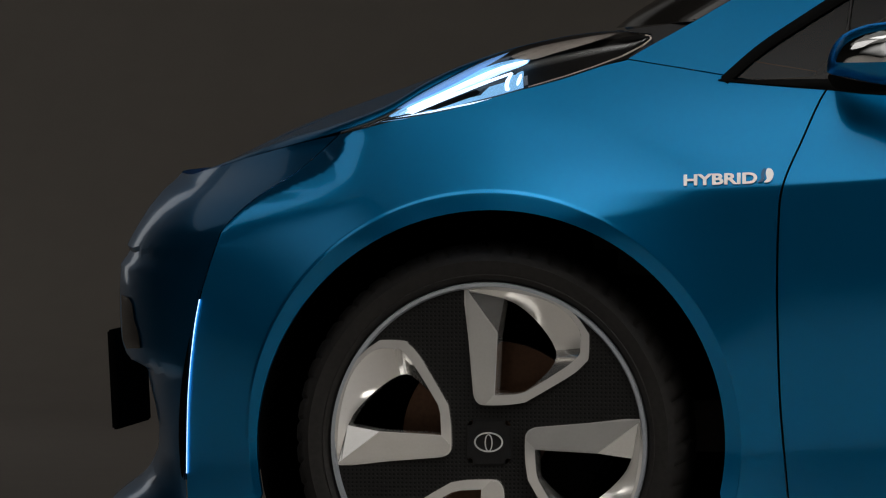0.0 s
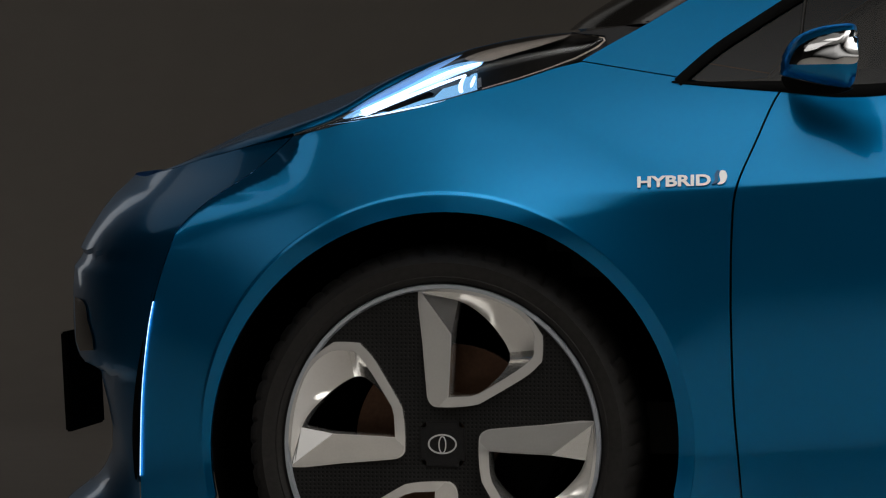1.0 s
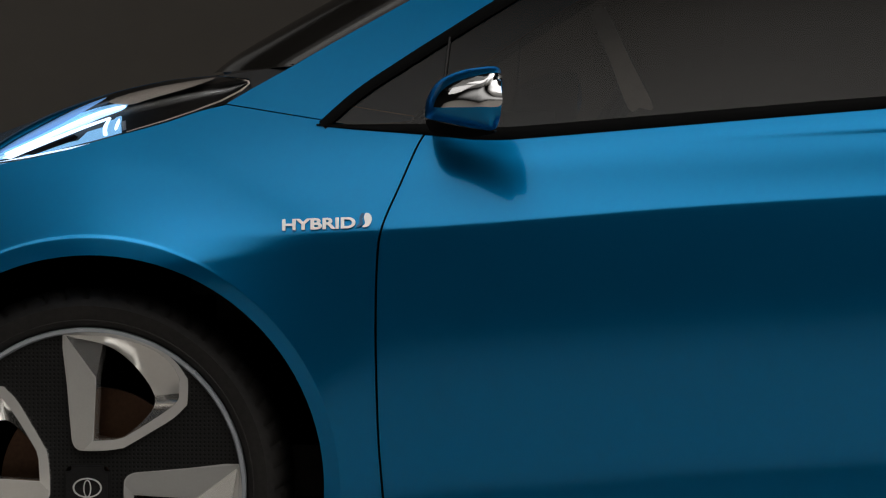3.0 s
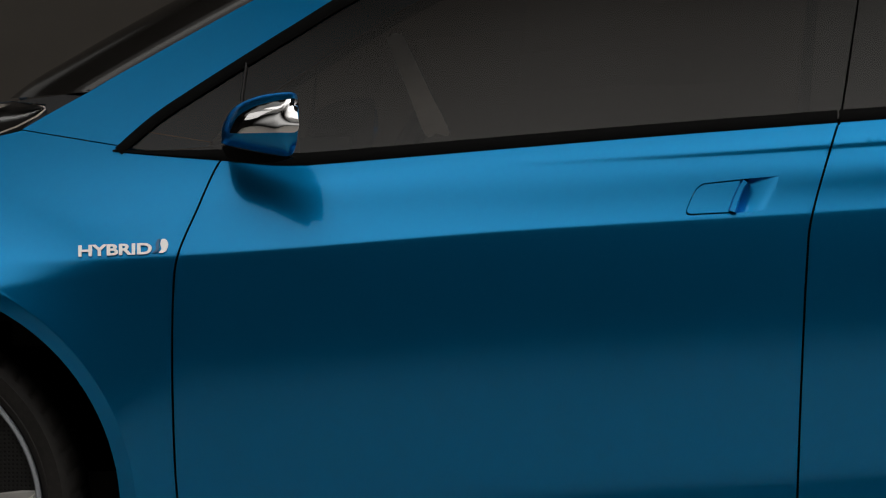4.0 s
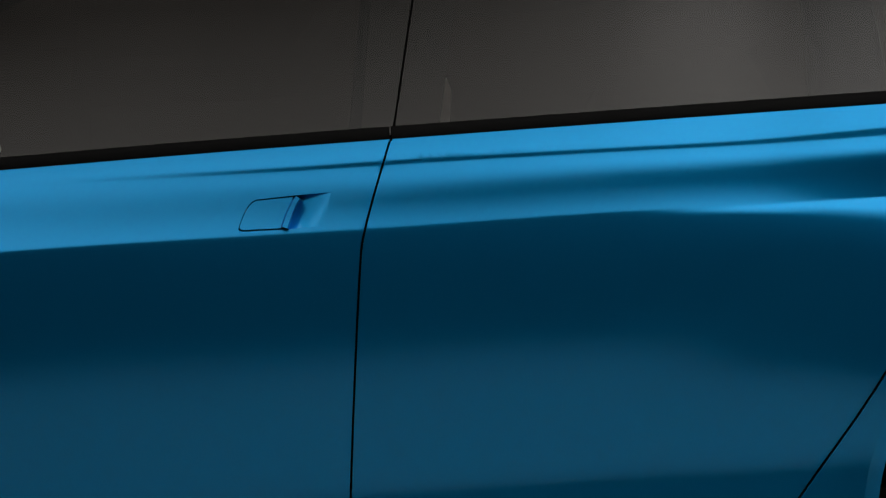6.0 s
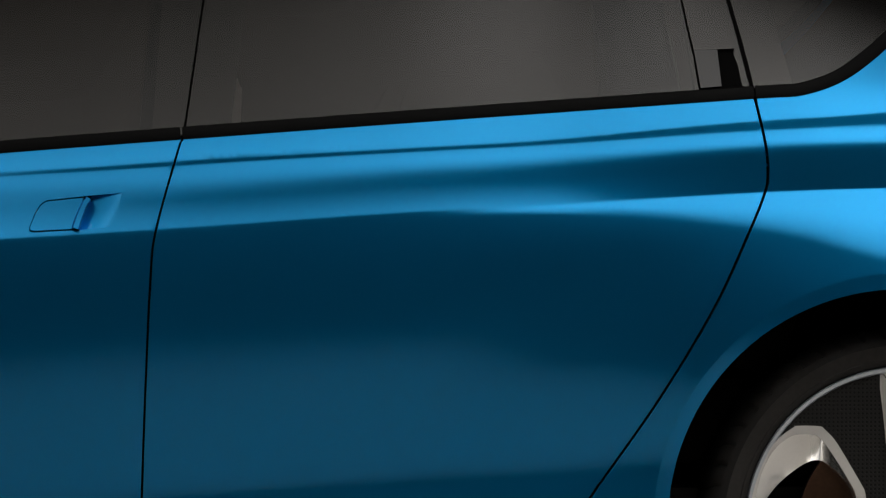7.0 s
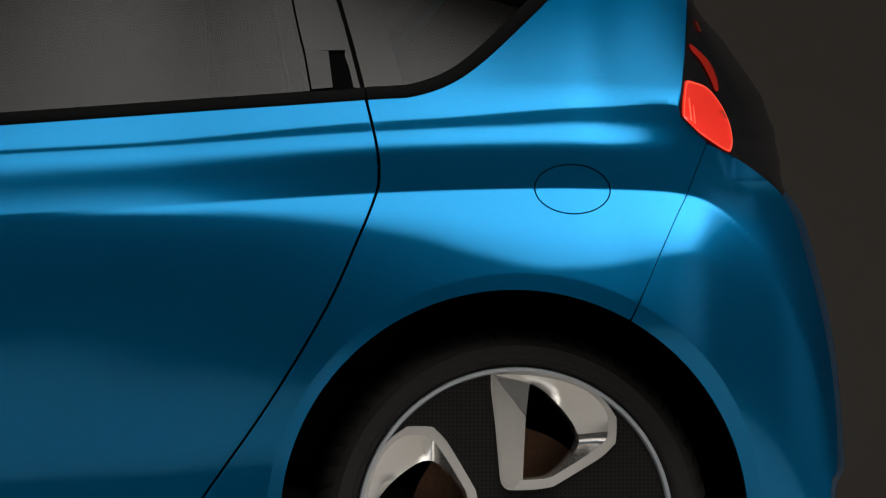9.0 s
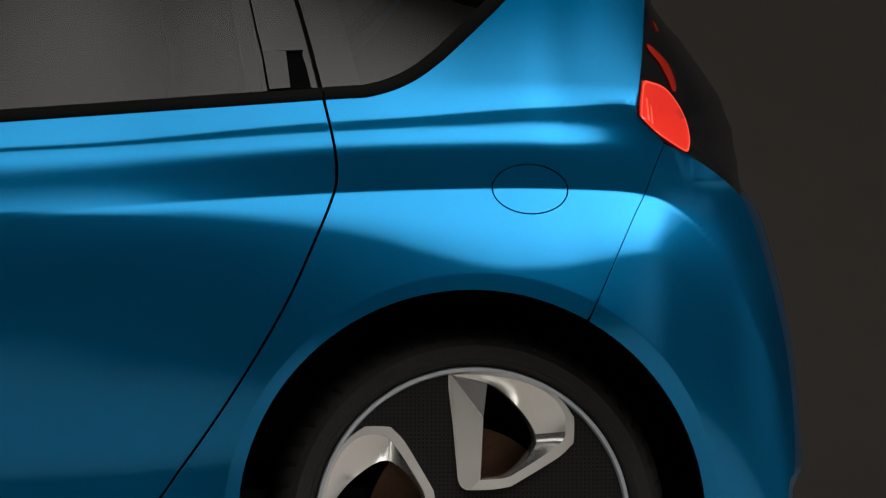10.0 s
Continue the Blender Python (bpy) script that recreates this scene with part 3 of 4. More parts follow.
def revolve(profile, n=96):
    """A ring round the y axis from (radius, y) pairs; closed where the ends meet."""
    bm = bmesh.new()
    rings = [[bm.verts.new((r * math.cos(2 * math.pi * i / n), y, r * math.sin(2 * math.pi * i / n))) for i in range(n)] for r, y in profile]
    for a, b in zip(rings[:-1], rings[1:]):
        for i in range(n):
            bm.faces.new((a[i], a[(i + 1) % n], b[(i + 1) % n], b[i]))
    return bm
# ---- the studio ----
def room():
    x0, x1, y0, y1, h = -9.0, 9.0, -4.0, 15.6, 6.0
    bm = bmesh.new()
    box(bm, (x0, y0, -0.2), (x1, y1, 0))
    tagged(part("floor", bm, FLOOR, None, "dull warm grey painted studio floor"), category="floor", kind="structure")
    # the back wall meets the floor in a wide cove
    rows = []
    for i in range(2):
        x = (x0, x1)[i]
        # flat foot added over the pale floor, to keep it darker behind the car
        prof = [(10.6, 0.0), (10.6, 0.004), (12.5, 0.004)] + [(y1 - 2.0 + 2.0 * math.sin(a), 0.004 + 2.0 * (1 - math.cos(a))) for a in np.linspace(0.0, math.pi / 2, 32)] + [(y1, h), (y1 + 0.2, h), (y1 + 0.2, 0.0005)]
        rows.append([Vector((x, y, z)) for y, z in prof])
    ob = loft("wall_north", rows, WALL, None, "plain warm grey coved studio backdrop wall", mirror=False, flip=True)
    tagged(ob, category="wall", kind="structure")
    for name, lo, hi in (("wall_west", (x0 - 0.2, y0, 0), (x0, y1, h)), ("wall_east", (x1, y0, 0), (x1 + 0.2, y1, h)), ("wall_south", (x0, y0 - 0.2, 0), (x1, y0, h))):
        bm = bmesh.new()
        box(bm, lo, hi)
        south = name == "wall_south"
        tagged(part(name, bm, GREYWALL if south else SIDEWALL, None, "plain dark grey studio wall" if south else "unseen near-black studio side wall"), category="wall", kind="structure")
    bm = bmesh.new()
    box(bm, (x0, y0, h), (x1, y1, h + 0.2))
    tagged(part("ceiling", bm, GREYWALL, None, "plain dark studio ceiling"), category="ceiling", kind="structure")


room()
scrim_ob = bpy.data.objects["overhead_scrim"]
for x in (-6.0, 6.0):
    for y in (2.6, 7.2):
        bm = bmesh.new()
        box(bm, (x - 0.01, y - 0.01, 0.04), (x + 0.01, y + 0.01, 1.8))
        part("hanging_wire", bm, NEARBLACK, scrim_ob)

# ---- the car ----
car = tagged(new("hatchback_car"), "metallic blue hybrid hatchback with lit headlights on a studio floor", "car")
car.location = (0, 0, 0)

GAP_A = smooth([(1471, 146), (1450, 178), (1420, 245), (1385, 328), (1377, 400), (1375, 500), (1376, 580), (1380, 700), (1388, 800), (1396, 890), (1402, 960)])
GAP_B = smooth([(2608, -250), (2590, -140), (2558, 75), (2548, 108), (2508, 252), (2498, 340), (2488, 560), (2482, 742), (2476, 960)])
GAP_C = smooth([(3470, -330), (3497, -240), (3519, -157), (3542, -77), (3569, 28), (3586, 103), (3590, 153), (3584, 188), (3554, 263), (3494, 393), (3394, 558), (3277, 725), (3190, 860)])
BELT = smooth([(1270, 143), (1340, 150), (1470, 160), (1530, 166), (1580, 168), (1660, 164), (2160, 122), (2550, 92), (3031, 57), (3561, 20), (3644, 15), (3714, -7), (3774, -47), (3844, -112), (3889, -157), (3935, -215), (3945, -250), (3900, -290)])
HEAD = smooth([(1270, 141), (1340, 80), (1420, 26), (1500, -25), (1588, -80), (1715, -155), (1950, -266), (2250, -360), (2700, -420), (3300, -410), (3700, -350), (3900, -290)])
PILLAR = smooth([(1112, 104), (1155, 79), (1200, 54), (1240, 32), (1300, -3), (1550, -140), (1800, -265), (2050, -370), (2300, -440), (2600, -490), (2900, -505), (3300, -490), (3700, -430), (4000, -350), (4130, -300)])
HALF = 2.1


def cut(curve, key, lo, hi):
    return [p for p in curve if lo < p[key] < hi]


def span(curve, lo, hi, n=40):
    """The curve between two ways along the car."""
    c = [p for k, p in enumerate(curve) if k == 0 or p[0] > curve[k - 1][0]]
    us = np.linspace(lo, hi, n)
    return list(zip(us, np.interp(us, [p[0] for p in c], [p[1] for p in c])))


def shift(curve, du, dv=0.0):
    return [(p[0] + du, p[1] + dv) for p in curve]


def belt_at(u):
    xs = [p[0] for p in BELT if p[1] > -100]
    return float(np.interp(u, xs, [p[1] for p in BELT if p[1] > -100]))


LAMP_EDGE = [(600, 239), (700, 214), (800, 194), (900, 166), (1000, 139), (1060, 119), (1112, 106.5)]
CORNER_R = [(4206, 114), (4255, 146), (4300, 186), (4326, 235), (4346, 300), (4370, 390), (4388, 480), (4399, 590), (4400, 676), (4391, 696), (4382, 820)]
EDGE_F = [(335, 290), (310, 318), (290, 335), (265, 365), (243, 400), (225, 432), (232, 437), (226, 450), (214, 466), (212, 500), (212, 560), (215, 600), (224, 628), (259, 644), (263, 665), (275, 715), (281, 750), (280, 790), (268, 820), (250, 845), (215, 870), (200, 882), (195, 960)]
EDGE_R = [(4216, 112), (4266, 142), (4312, 184), (4338, 222), (4358, 285), (4381, 378), (4400, 485), (4410, 603), (4411, 676), (4400, 698), (4392, 820)]
front_cap = Cap(CORNER_F, EDGE_F, 30, -1)
rear_cap = Cap(CORNER_R, EDGE_R, 40, 1)

arch_f = arc(869, 787, 415, -12, 192, 60)
arch_r = arc(3829, 771, 415, -12, 192, 60)
# fender
out = smooth(LAMP_EDGE, 5) + [(1279, 134.0)] + [(1272, 143.2)] + cut(BELT, 0, 1280, 1469) + shift(GAP_A, -HALF)
out += [(1290, 960)] + arch_f + [(440, 960)] + shift(list(reversed(smooth(CORNER_F, 6)))[:-1], HALF)
front_fender = panel("front_fender", out, PAINT, car, du=9.0, dv=5.0)
# a-pillar, roof rail and rear quarter
out = shift(PILLAR, 0) + [(4134, -150), (4130, -60), (4124, 0), (4120, 33), (4122, 49), (4148, 75), (4166, 92)]
out += shift(smooth([(4169, 98), (4150, 146), (4134, 188), (4110, 240), (4049, 383)], 5), -0.9) + [(4033, 409.5)] + [p for p in arch_r if p[0] < 4030 and p[1] < 740]
out += [(3400, 860), (3193, 860)] + [p for p in reversed(shift(GAP_C, HALF + 0.6)) if p[1] > 20] + span(BELT, 3571, 3640, 6) + cut(BELT, 0, 3645, 4000) + [p for p in reversed(HEAD) if p[0] > 1286][1:] + [(1282, 132.2), (1114, 104.8)]
FLAP = [(3932 + 68 * math.cos(a), 178 + 45 * math.sin(a) + 2.5 * math.cos(a)) for a in np.linspace(0, 2 * math.pi, 49)[:-1]]
quarter = panel("body_side", out, PAINT, car, holes=[FLAP])
fuel_flap = panel("fuel_flap", [(3932 + (a - 3932) * 0.963, 178 + (b - 178) * 0.945) for a, b in FLAP], PAINT, quarter)
# doors
out = shift(GAP_A, HALF)[1:] + [(2476 - HALF, 960)] + [p for p in reversed(shift(GAP_B, -HALF)) if p[1] > 95] + span(BELT, 1474, 2551)[::-1]
HANDLE = smooth([(2286, 255), (2289, 236), (2299, 214), (2312, 201), (2330, 198), (2395, 191), (2448, 187), (2447, 190), (2443, 215), (2446, 243), (2410, 248), (2372, 252), (2320, 255)], 5, True)
front_door = panel("front_door", out, PAINT, car, holes=[HANDLE])
out = [p for p in shift(GAP_B, HALF) if p[1] > 93] + [(3100, 960), (3189, 862)] + [p for p in reversed(shift(GAP_C, -HALF - 0.6)) if p[1] > 22] + span(BELT, 2556, 3564)[::-1]
rear_door = panel("rear_door", out, PAINT, car)
# rear bumper: the flank's part and the end
out = shift(smooth([(4169, 98), (4150, 146), (4134, 188), (4110, 240), (4049, 383)], 5), 0.9) + [(4037, 411.5)] + [p for p in arch_r if p[0] > 4040][::-1] + [(4235, 820), (4380, 820)] + list(reversed(smooth(CORNER_R, 6)))[1:]
panel("rear_bumper", out, PAINT, car, du=8.0, dv=5.0)


def at_turn(cap, pts):
    """Heights of a cap's border, against the turn of its arc, from points of the drawing."""
    res = []
    for a, b in pts:
        p, tau = cap.find(a, b)
        res.append(((tau - cap.start) / (math.pi / 2 - cap.start), p.z))
    return res


top = at_turn(front_cap, [(598, 240), (540, 252), (480, 268), (400, 292), (340, 309)])
top = [(0, top[0][1])] + top[1:] + [(1, top[-1][1] + 0.0)]
front_bumper = front_cap.sheet("front_bumper", top, [(0, 0.15), (1, 0.15)], PAINT, car)
z_hi, z_lo = rear_cap.cz.max(), at_depth(4304, 188, 8.9).z
rear_bumper = rear_cap.sheet("rear_bumper", [(0, z_hi), (1, z_lo + 0.02)], [(0, 0.24), (1, 0.24)], PAINT, car)

# hood, windscreen and roof
HOOD_SIDE = smooth([(322, 314, 8.95), (400, 291, 8.83), (500, 261, 8.68), (590, 236, 8.60), (680, 202, 8.60), (760, 155, 8.62), (880, 97, 8.645), (1000, 66, 8.66), (1092, 56, 8.665)], 6)
HOOD_MID = smooth([(314, 313), (400, 271), (500, 223), (600, 186), (700, 150), (800, 112), (900, 86), (1000, 63), (1092, 54)], 6)
rows = []
for a, b in zip(HOOD_SIDE, HOOD_MID):
    p, q = at_depth(*a), at_depth(*b, 9.15)
    rise = min(0.012, 0.4 * abs(q.z - p.z))
    rows.append([Vector((p.x + (q.x - p.x) * s * s, p.y + (YC - p.y) * s, p.z + rise * (1 - math.exp(-s * (YC - p.y) / 0.008)) + (q.z - p.z - rise) * math.sin(s * math.pi / 2))) for s in (0, 0.004, 0.009, 0.015, 0.022, 0.032, 0.045, 0.07, 0.12, 0.2, 0.3, 0.4, 0.5, 0.6, 0.7, 0.8, 0.9, 1)])
hood = loft("hood", rows[2:], PAINT, car, flip=True)
SCREEN_SIDE = [(1228, 38), (1300, -3), (1550, -140), (1800, -265), (2050, -370), (2300, -440)]
SCREEN_MID = [(1088, 50), (1162, -2), (1412, -140), (1700, -265), (2000, -390), (2300, -475)]
rows = []
for a, b in zip(smooth(SCREEN_SIDE, 6), smooth(SCREEN_MID, 6)):
    p, q = flank_point(*a, lift=-0.004), at_depth(*b, 9.15)
    rows.append([Vector((p.x + (q.x - p.x) * math.sin(s * math.pi / 2), p.y + (YC - p.y) * s, p.z + (q.z - p.z) * math.sin(s * math.pi / 2))) for s in np.linspace(0, 1, 14)])
edge_rows = []
for a, b in zip(smooth(SCREEN_SIDE, 6), smooth(SCREEN_MID, 6)):
    side, top = flank_point(*a, lift=-0.006), np.array(b)
    y0 = side.y
    row = []
    for t in np.linspace(0, math.pi / 2, 12):
        w = np.array(a) + (top - np.array(a)) * math.sin(t) * 0.985
        row.append(at_depth(*w, y0 + 0.16 * (1 - math.cos(t))))
    edge_rows.append(row)
ob = loft("screen_edge", edge_rows, BLACKGLASS, car, "glossy black rounded edge of the windscreen", mirror=False, flip=True)
far_side(ob)
windscreen = loft("windscreen", rows, SCREEN_GLASS, car, "dark tinted windscreen", flip=True)
ROOF_SIDE = [(2300, -440), (2600, -490), (2900, -505), (3300, -490), (3700, -430), (4000, -350), (4130, -300)]
ROOF_MID = [(2300, -475), (2600, -520), (2900, -540), (3300, -530), (3700, -480), (4000, -410), (4150, -370)]
rows = []
for a, b in zip(smooth(ROOF_SIDE, 6), smooth(ROOF_MID, 6)):
    p, q = flank_point(*a), at_depth(*b, 9.15)
    rows.append([Vector((p.x + (q.x - p.x) * s, p.y + (YC - p.y) * s, p.z + (q.z - p.z) * math.sin(s * math.pi / 2))) for s in np.linspace(0, 1, 14)])
loft("roof", rows, PAINT, car, flip=True)

# cowl between hood and screen
rows = []
for k in range(4):
    row = []
    for s in np.linspace(0, 1, 14):
        p = at_depth(1092, 56, 8.665)
        q = flank_point(1230, 38, lift=-0.004)
        a = Vector((p.x + (at_depth(1092, 55, 9.15).x - p.x) * s * s, p.y + (YC - p.y) * s, p.z - 0.004 + (at_depth(1092, 55, 9.15).z - p.z) * math.sin(s * math.pi / 2)))
        m = at_depth(1088, 52, 9.15)
        b = Vector((q.x + (m.x - q.x) * math.sin(s * math.pi / 2), q.y + (YC - q.y) * s, q.z + 0.004 + (m.z - q.z) * math.sin(s * math.pi / 2)))
        row.append(a.lerp(b, k / 3) - Vector((0, 0, 0.006 * math.sin(math.pi * k / 3))))
    rows.append(row)
loft("cowl", rows, BLACK, car, "black cowl panel under the windscreen", flip=True)

ob = sheet2d("cowl_end", [[(1106, 106), (1150, 72), (1150, 60), (1094, 55), (1150, 47), (1236, 35), (1200, 55), (1155, 80)]], lambda a, b: flank_point(a, b, -0.016), BLACK, car, spacing=8.0, deep=(0, 0.02, 0))
far_side(ob)

# tailgate end, black, with the lamps on it
CORNER_T = [(4131, -310), (4135, -150), (4131, -60), (4125, 0), (4121, 33), (4123, 49), (4149, 76), (4165, 92), (4204, 115), (4260, 150), (4300, 182)]
EDGE_T = [(4140, -300), (4140, -200), (4146, -150), (4196, -87), (4232, -37), (4266, 13), (4289, 73), (4299, 130), (4306, 188)]
tail_cap = Cap(CORNER_T, EDGE_T, 12, 1)
lo_z = at_depth(4300, 186, 8.95).z
tail_cap.sheet("tailgate", [(0, 1.22), (1, 1.26)], [(0, lo_z), (1, lo_z)], BLACK, car, "glossy black tailgate with red lamps")

# glass, set a little behind the skin, and black trim along the belt
up_b, up_c = [p for p in reversed(GAP_B) if p[1] < belt_at(2555) - 8], [p for p in reversed(GAP_C) if p[1] < 8]
glass_parts = [
    ("front_quarter_glass", [(1288, 134), (1350, 82), (1430, 28), (1506, -20), (1484, 152), (1380, 146)]),
    ("front_door_glass", span(shift(BELT, 0, -8), 1486, 2552) + shift(up_b, -HALF) + [(2616, -410)] + list(reversed(cut(HEAD, 0, 1515, 2600))) + [(1509, -26)]),
    ("rear_door_glass", span(shift(BELT, 0, -8), 2556, 3564) + shift(up_c, -HALF) + [(3452, -390)] + list(reversed(cut(HEAD, 0, 2622, 3440))) + shift(up_b[::-1], HALF)),
    ("rear_quarter_glass", [p for p in shift(BELT, 0, -4) if p[0] > 3570] + list(reversed(cut(HEAD, 0, 3462, 3895))) + shift(up_c[::-1], HALF)),
]
for name, out in glass_parts:
    panel(name, out, GLASS, car, lift=-0.005, skirt=0.0, du=30, dv=14)


def ribbon(name, curve, wide, mat, parent, lift=0.003, label="", twin=True, drop=0.5):
    """A moulding that follows a curve on the flank; wide: its width in drawing units at each end."""
    rows, n = [], len(curve)
    for i, p in enumerate(curve):
        a, b = np.array(curve[max(i - 1, 0)]), np.array(curve[min(i + 1, n - 1)])
        t = (b - a) / (np.hypot(*(b - a)) + 1e-9)
        m = np.array((t[1], -t[0]))
        w = wide[0] + (wide[1] - wide[0]) * i / (n - 1)
        lo, hi = np.array(p) - m * w * (1 - drop), np.array(p) + m * w * drop
        rows.append([flank_point(*lo, lift=-0.012), flank_point(*lo, lift=lift * 0.4), flank_point(*(lo * 0.8 + hi * 0.2), lift=lift), flank_point(*(lo * 0.2 + hi * 0.8), lift=lift), flank_point(*hi, lift=lift * 0.4), flank_point(*hi, lift=-0.012)])
    ob = loft(name, rows, mat, parent, label, mirror=False)
    if twin:
        far_side(ob)
    return ob


for lo, hi, own in ((1474, 2552, front_door), (2555.5, 3565.5, rear_door)):
    ribbon("window_trim", span(BELT, lo, hi), (22, 22), TRIM, own, drop=1.0)
ribbon("window_trim", span(BELT, 3568.5, 3640, 6) + [p for p in BELT if p[0] > 3650], (22, 28), TRIM, quarter, drop=1.0)
ribbon("window_trim", span(BELT, 1270.5, 1476, 18), (3, 21), TRIM, quarter, drop=1.0)
ribbon("window_trim", cut(HEAD, 0, 1271, 3890), (17, 26), TRIM, quarter, drop=0.0)
ribbon("window_post", [(1507, -14), (1495, 80), (1484, 150)], (5, 5), BLACK, front_door)


# seals between the panes
ribbon("pane_seal", [p for p in GAP_B if p[1] < 99], (3.2, 3.2), NEARBLACK, front_door, lift=-0.001)
ribbon("pane_seal", [p for p in GAP_C if p[1] < 24], (6.5, 6.5), NEARBLACK, rear_door, lift=-0.001)
# door pillars, black, behind the glass
panel("door_pillar", [(2500, 88), (2528, -250), (2535, -400), (2700, -410), (2680, -250), (2640, 70)], BLACK, car, lift=-0.010, skirt=0.03, du=30, dv=14)
panel("door_pillar", [(3465, 20), (3438, -157), (3380, -390), (3520, -370), (3590, -157), (3640, 10)], BLACK, car, lift=-0.010, skirt=0.03, du=30, dv=14)


def pocket(name, outline, deep, mat, parent, shrink=0.6, label="", lift=0.0):
    """A bowl sunk into the flank under an outline."""
    c = np.mean(outline, 0)
    rows = []
    for k, (f, d) in enumerate(((1.0, 0.0), (0.97, 0.35), (0.85, 0.8), (shrink, 1.0), (0.05, 1.0))):
        row = [flank_point(*(c + (np.array(p) - c) * f), lift=lift - deep * d) for p in outline]
        rows.append(row + [row[0]])
    ob = loft(name, rows, mat, parent, label, mirror=False, sharp=60)
    far_side(ob)
    return ob


# front door handle: a flush cover, an upright grip and a pocket that runs out behind it
def pocket_at(a, b):
    s = np.clip((a - 2366 - 0.42 * (250 - b)) / (56 + 0.1 * (250 - b)), 0, 1)
    return flank_point(a, b, -0.013 * (1 - s) ** 1.4)


# rear door handle, hidden in the pillar beside the glass
rear_handle = panel("rear_handle", [(3459, -64), (3500, -65), (3508, 0), (3471, 3)], BLACK, rear_door, lift=0.004, skirt=0.006)
# flat near-black sheet painted as the shade in the hollow behind the handle
panel("handle_recess", [(3500, -65), (3526, -66), (3536, -40), (3546, 2), (3508, 2)], NEARBLACK, rear_handle, lift=-0.001, skirt=0.0)
ribbon("handle_lip", [(3458, -64), (3500, -66), (3530, -67), (3527, -60)], (3, 3), NEARBLACK, rear_handle, lift=0.002)
ribbon("handle_lip", [(3471, 4), (3510, 2), (3548, -1)], (3, 3), NEARBLACK, rear_handle, lift=0.002)
ribbon("glass_seam", [(3437, -157), (3448, -105), (3459, -60), (3470, 3)], (2.5, 2.5), NEARBLACK, rear_door, lift=0.0)


back_of_grip = [p for p in HANDLE if p[0] > 2366 + 0.42 * (252 - p[1])]
i = max(range(len(back_of_grip)), key=lambda k: math.dist(back_of_grip[k], back_of_grip[k - 1]))
back_of_grip = back_of_grip[i:] + back_of_grip[:i]
ob = sheet2d("handle_pocket", [back_of_grip], pocket_at, PAINT, front_door, spacing=5.0)
far_side(ob)
cover = [p for p in HANDLE if p[0] <= 2366 + 0.42 * (252 - p[1])]
c = np.array((2335, 227.0))
cover = [tuple(c + (np.array(p) - c) * (0.958, 0.905)) for p in cover]
panel("handle_cover", cover, PAINT, front_door, lift=0.001, du=8, dv=6)
ribbon("handle_grip", smooth([(2366, 249), (2373, 228), (2382, 207), (2390, 196)], 6), (15, 11), PAINT, front_door, lift=0.009)

# ---- wheels ----
OUTER = smooth([(-44, 272), (-14, 277), (35, 275), (85, 266), (125, 250), (157, 227), (177, 200), (181, 190), (180, 152), (174, 143), (154, 124), (110, 97), (72, 75), (62, 71), (34, 67), (-5, 66), (-18, 69), (-26, 80), (-29, 100), (-36, 180)], 3, True)
CREST = smooth([(-39, 271), (-14, 272), (35, 269), (85, 259), (124, 243), (150, 222), (164, 200), (166, 186), (165, 169)], 5)   # where the wide face leaves the rim
INNER_ARC = smooth([(27, 256), (54, 241), (84, 213), (107, 183), (117, 163)], 5)      # the opening's curved side, deep
FOLD_OUT = smooth([(165, 169), (163, 157), (148, 142), (108, 115), (66, 90)], 5)       # the folded facet below it
FOLD_IN = smooth([(117, 163), (118, 148), (108, 130), (86, 106), (64, 89)], 5)
LEG_HIGH, LEG_LOW = (17.5, 196), (12, 84)
DEPTH = 0.030


def evenly(curve, n):
    """n + 1 points at even steps along a curve."""
    c = np.array(curve, float)
    k = np.concatenate([[0], np.cumsum(np.hypot(*(c[1:] - c[:-1]).T))])
    w = np.linspace(0, k[-1], n + 1)
    return list(zip(np.interp(w, k, c[:, 0]), np.interp(w, k, c[:, 1])))


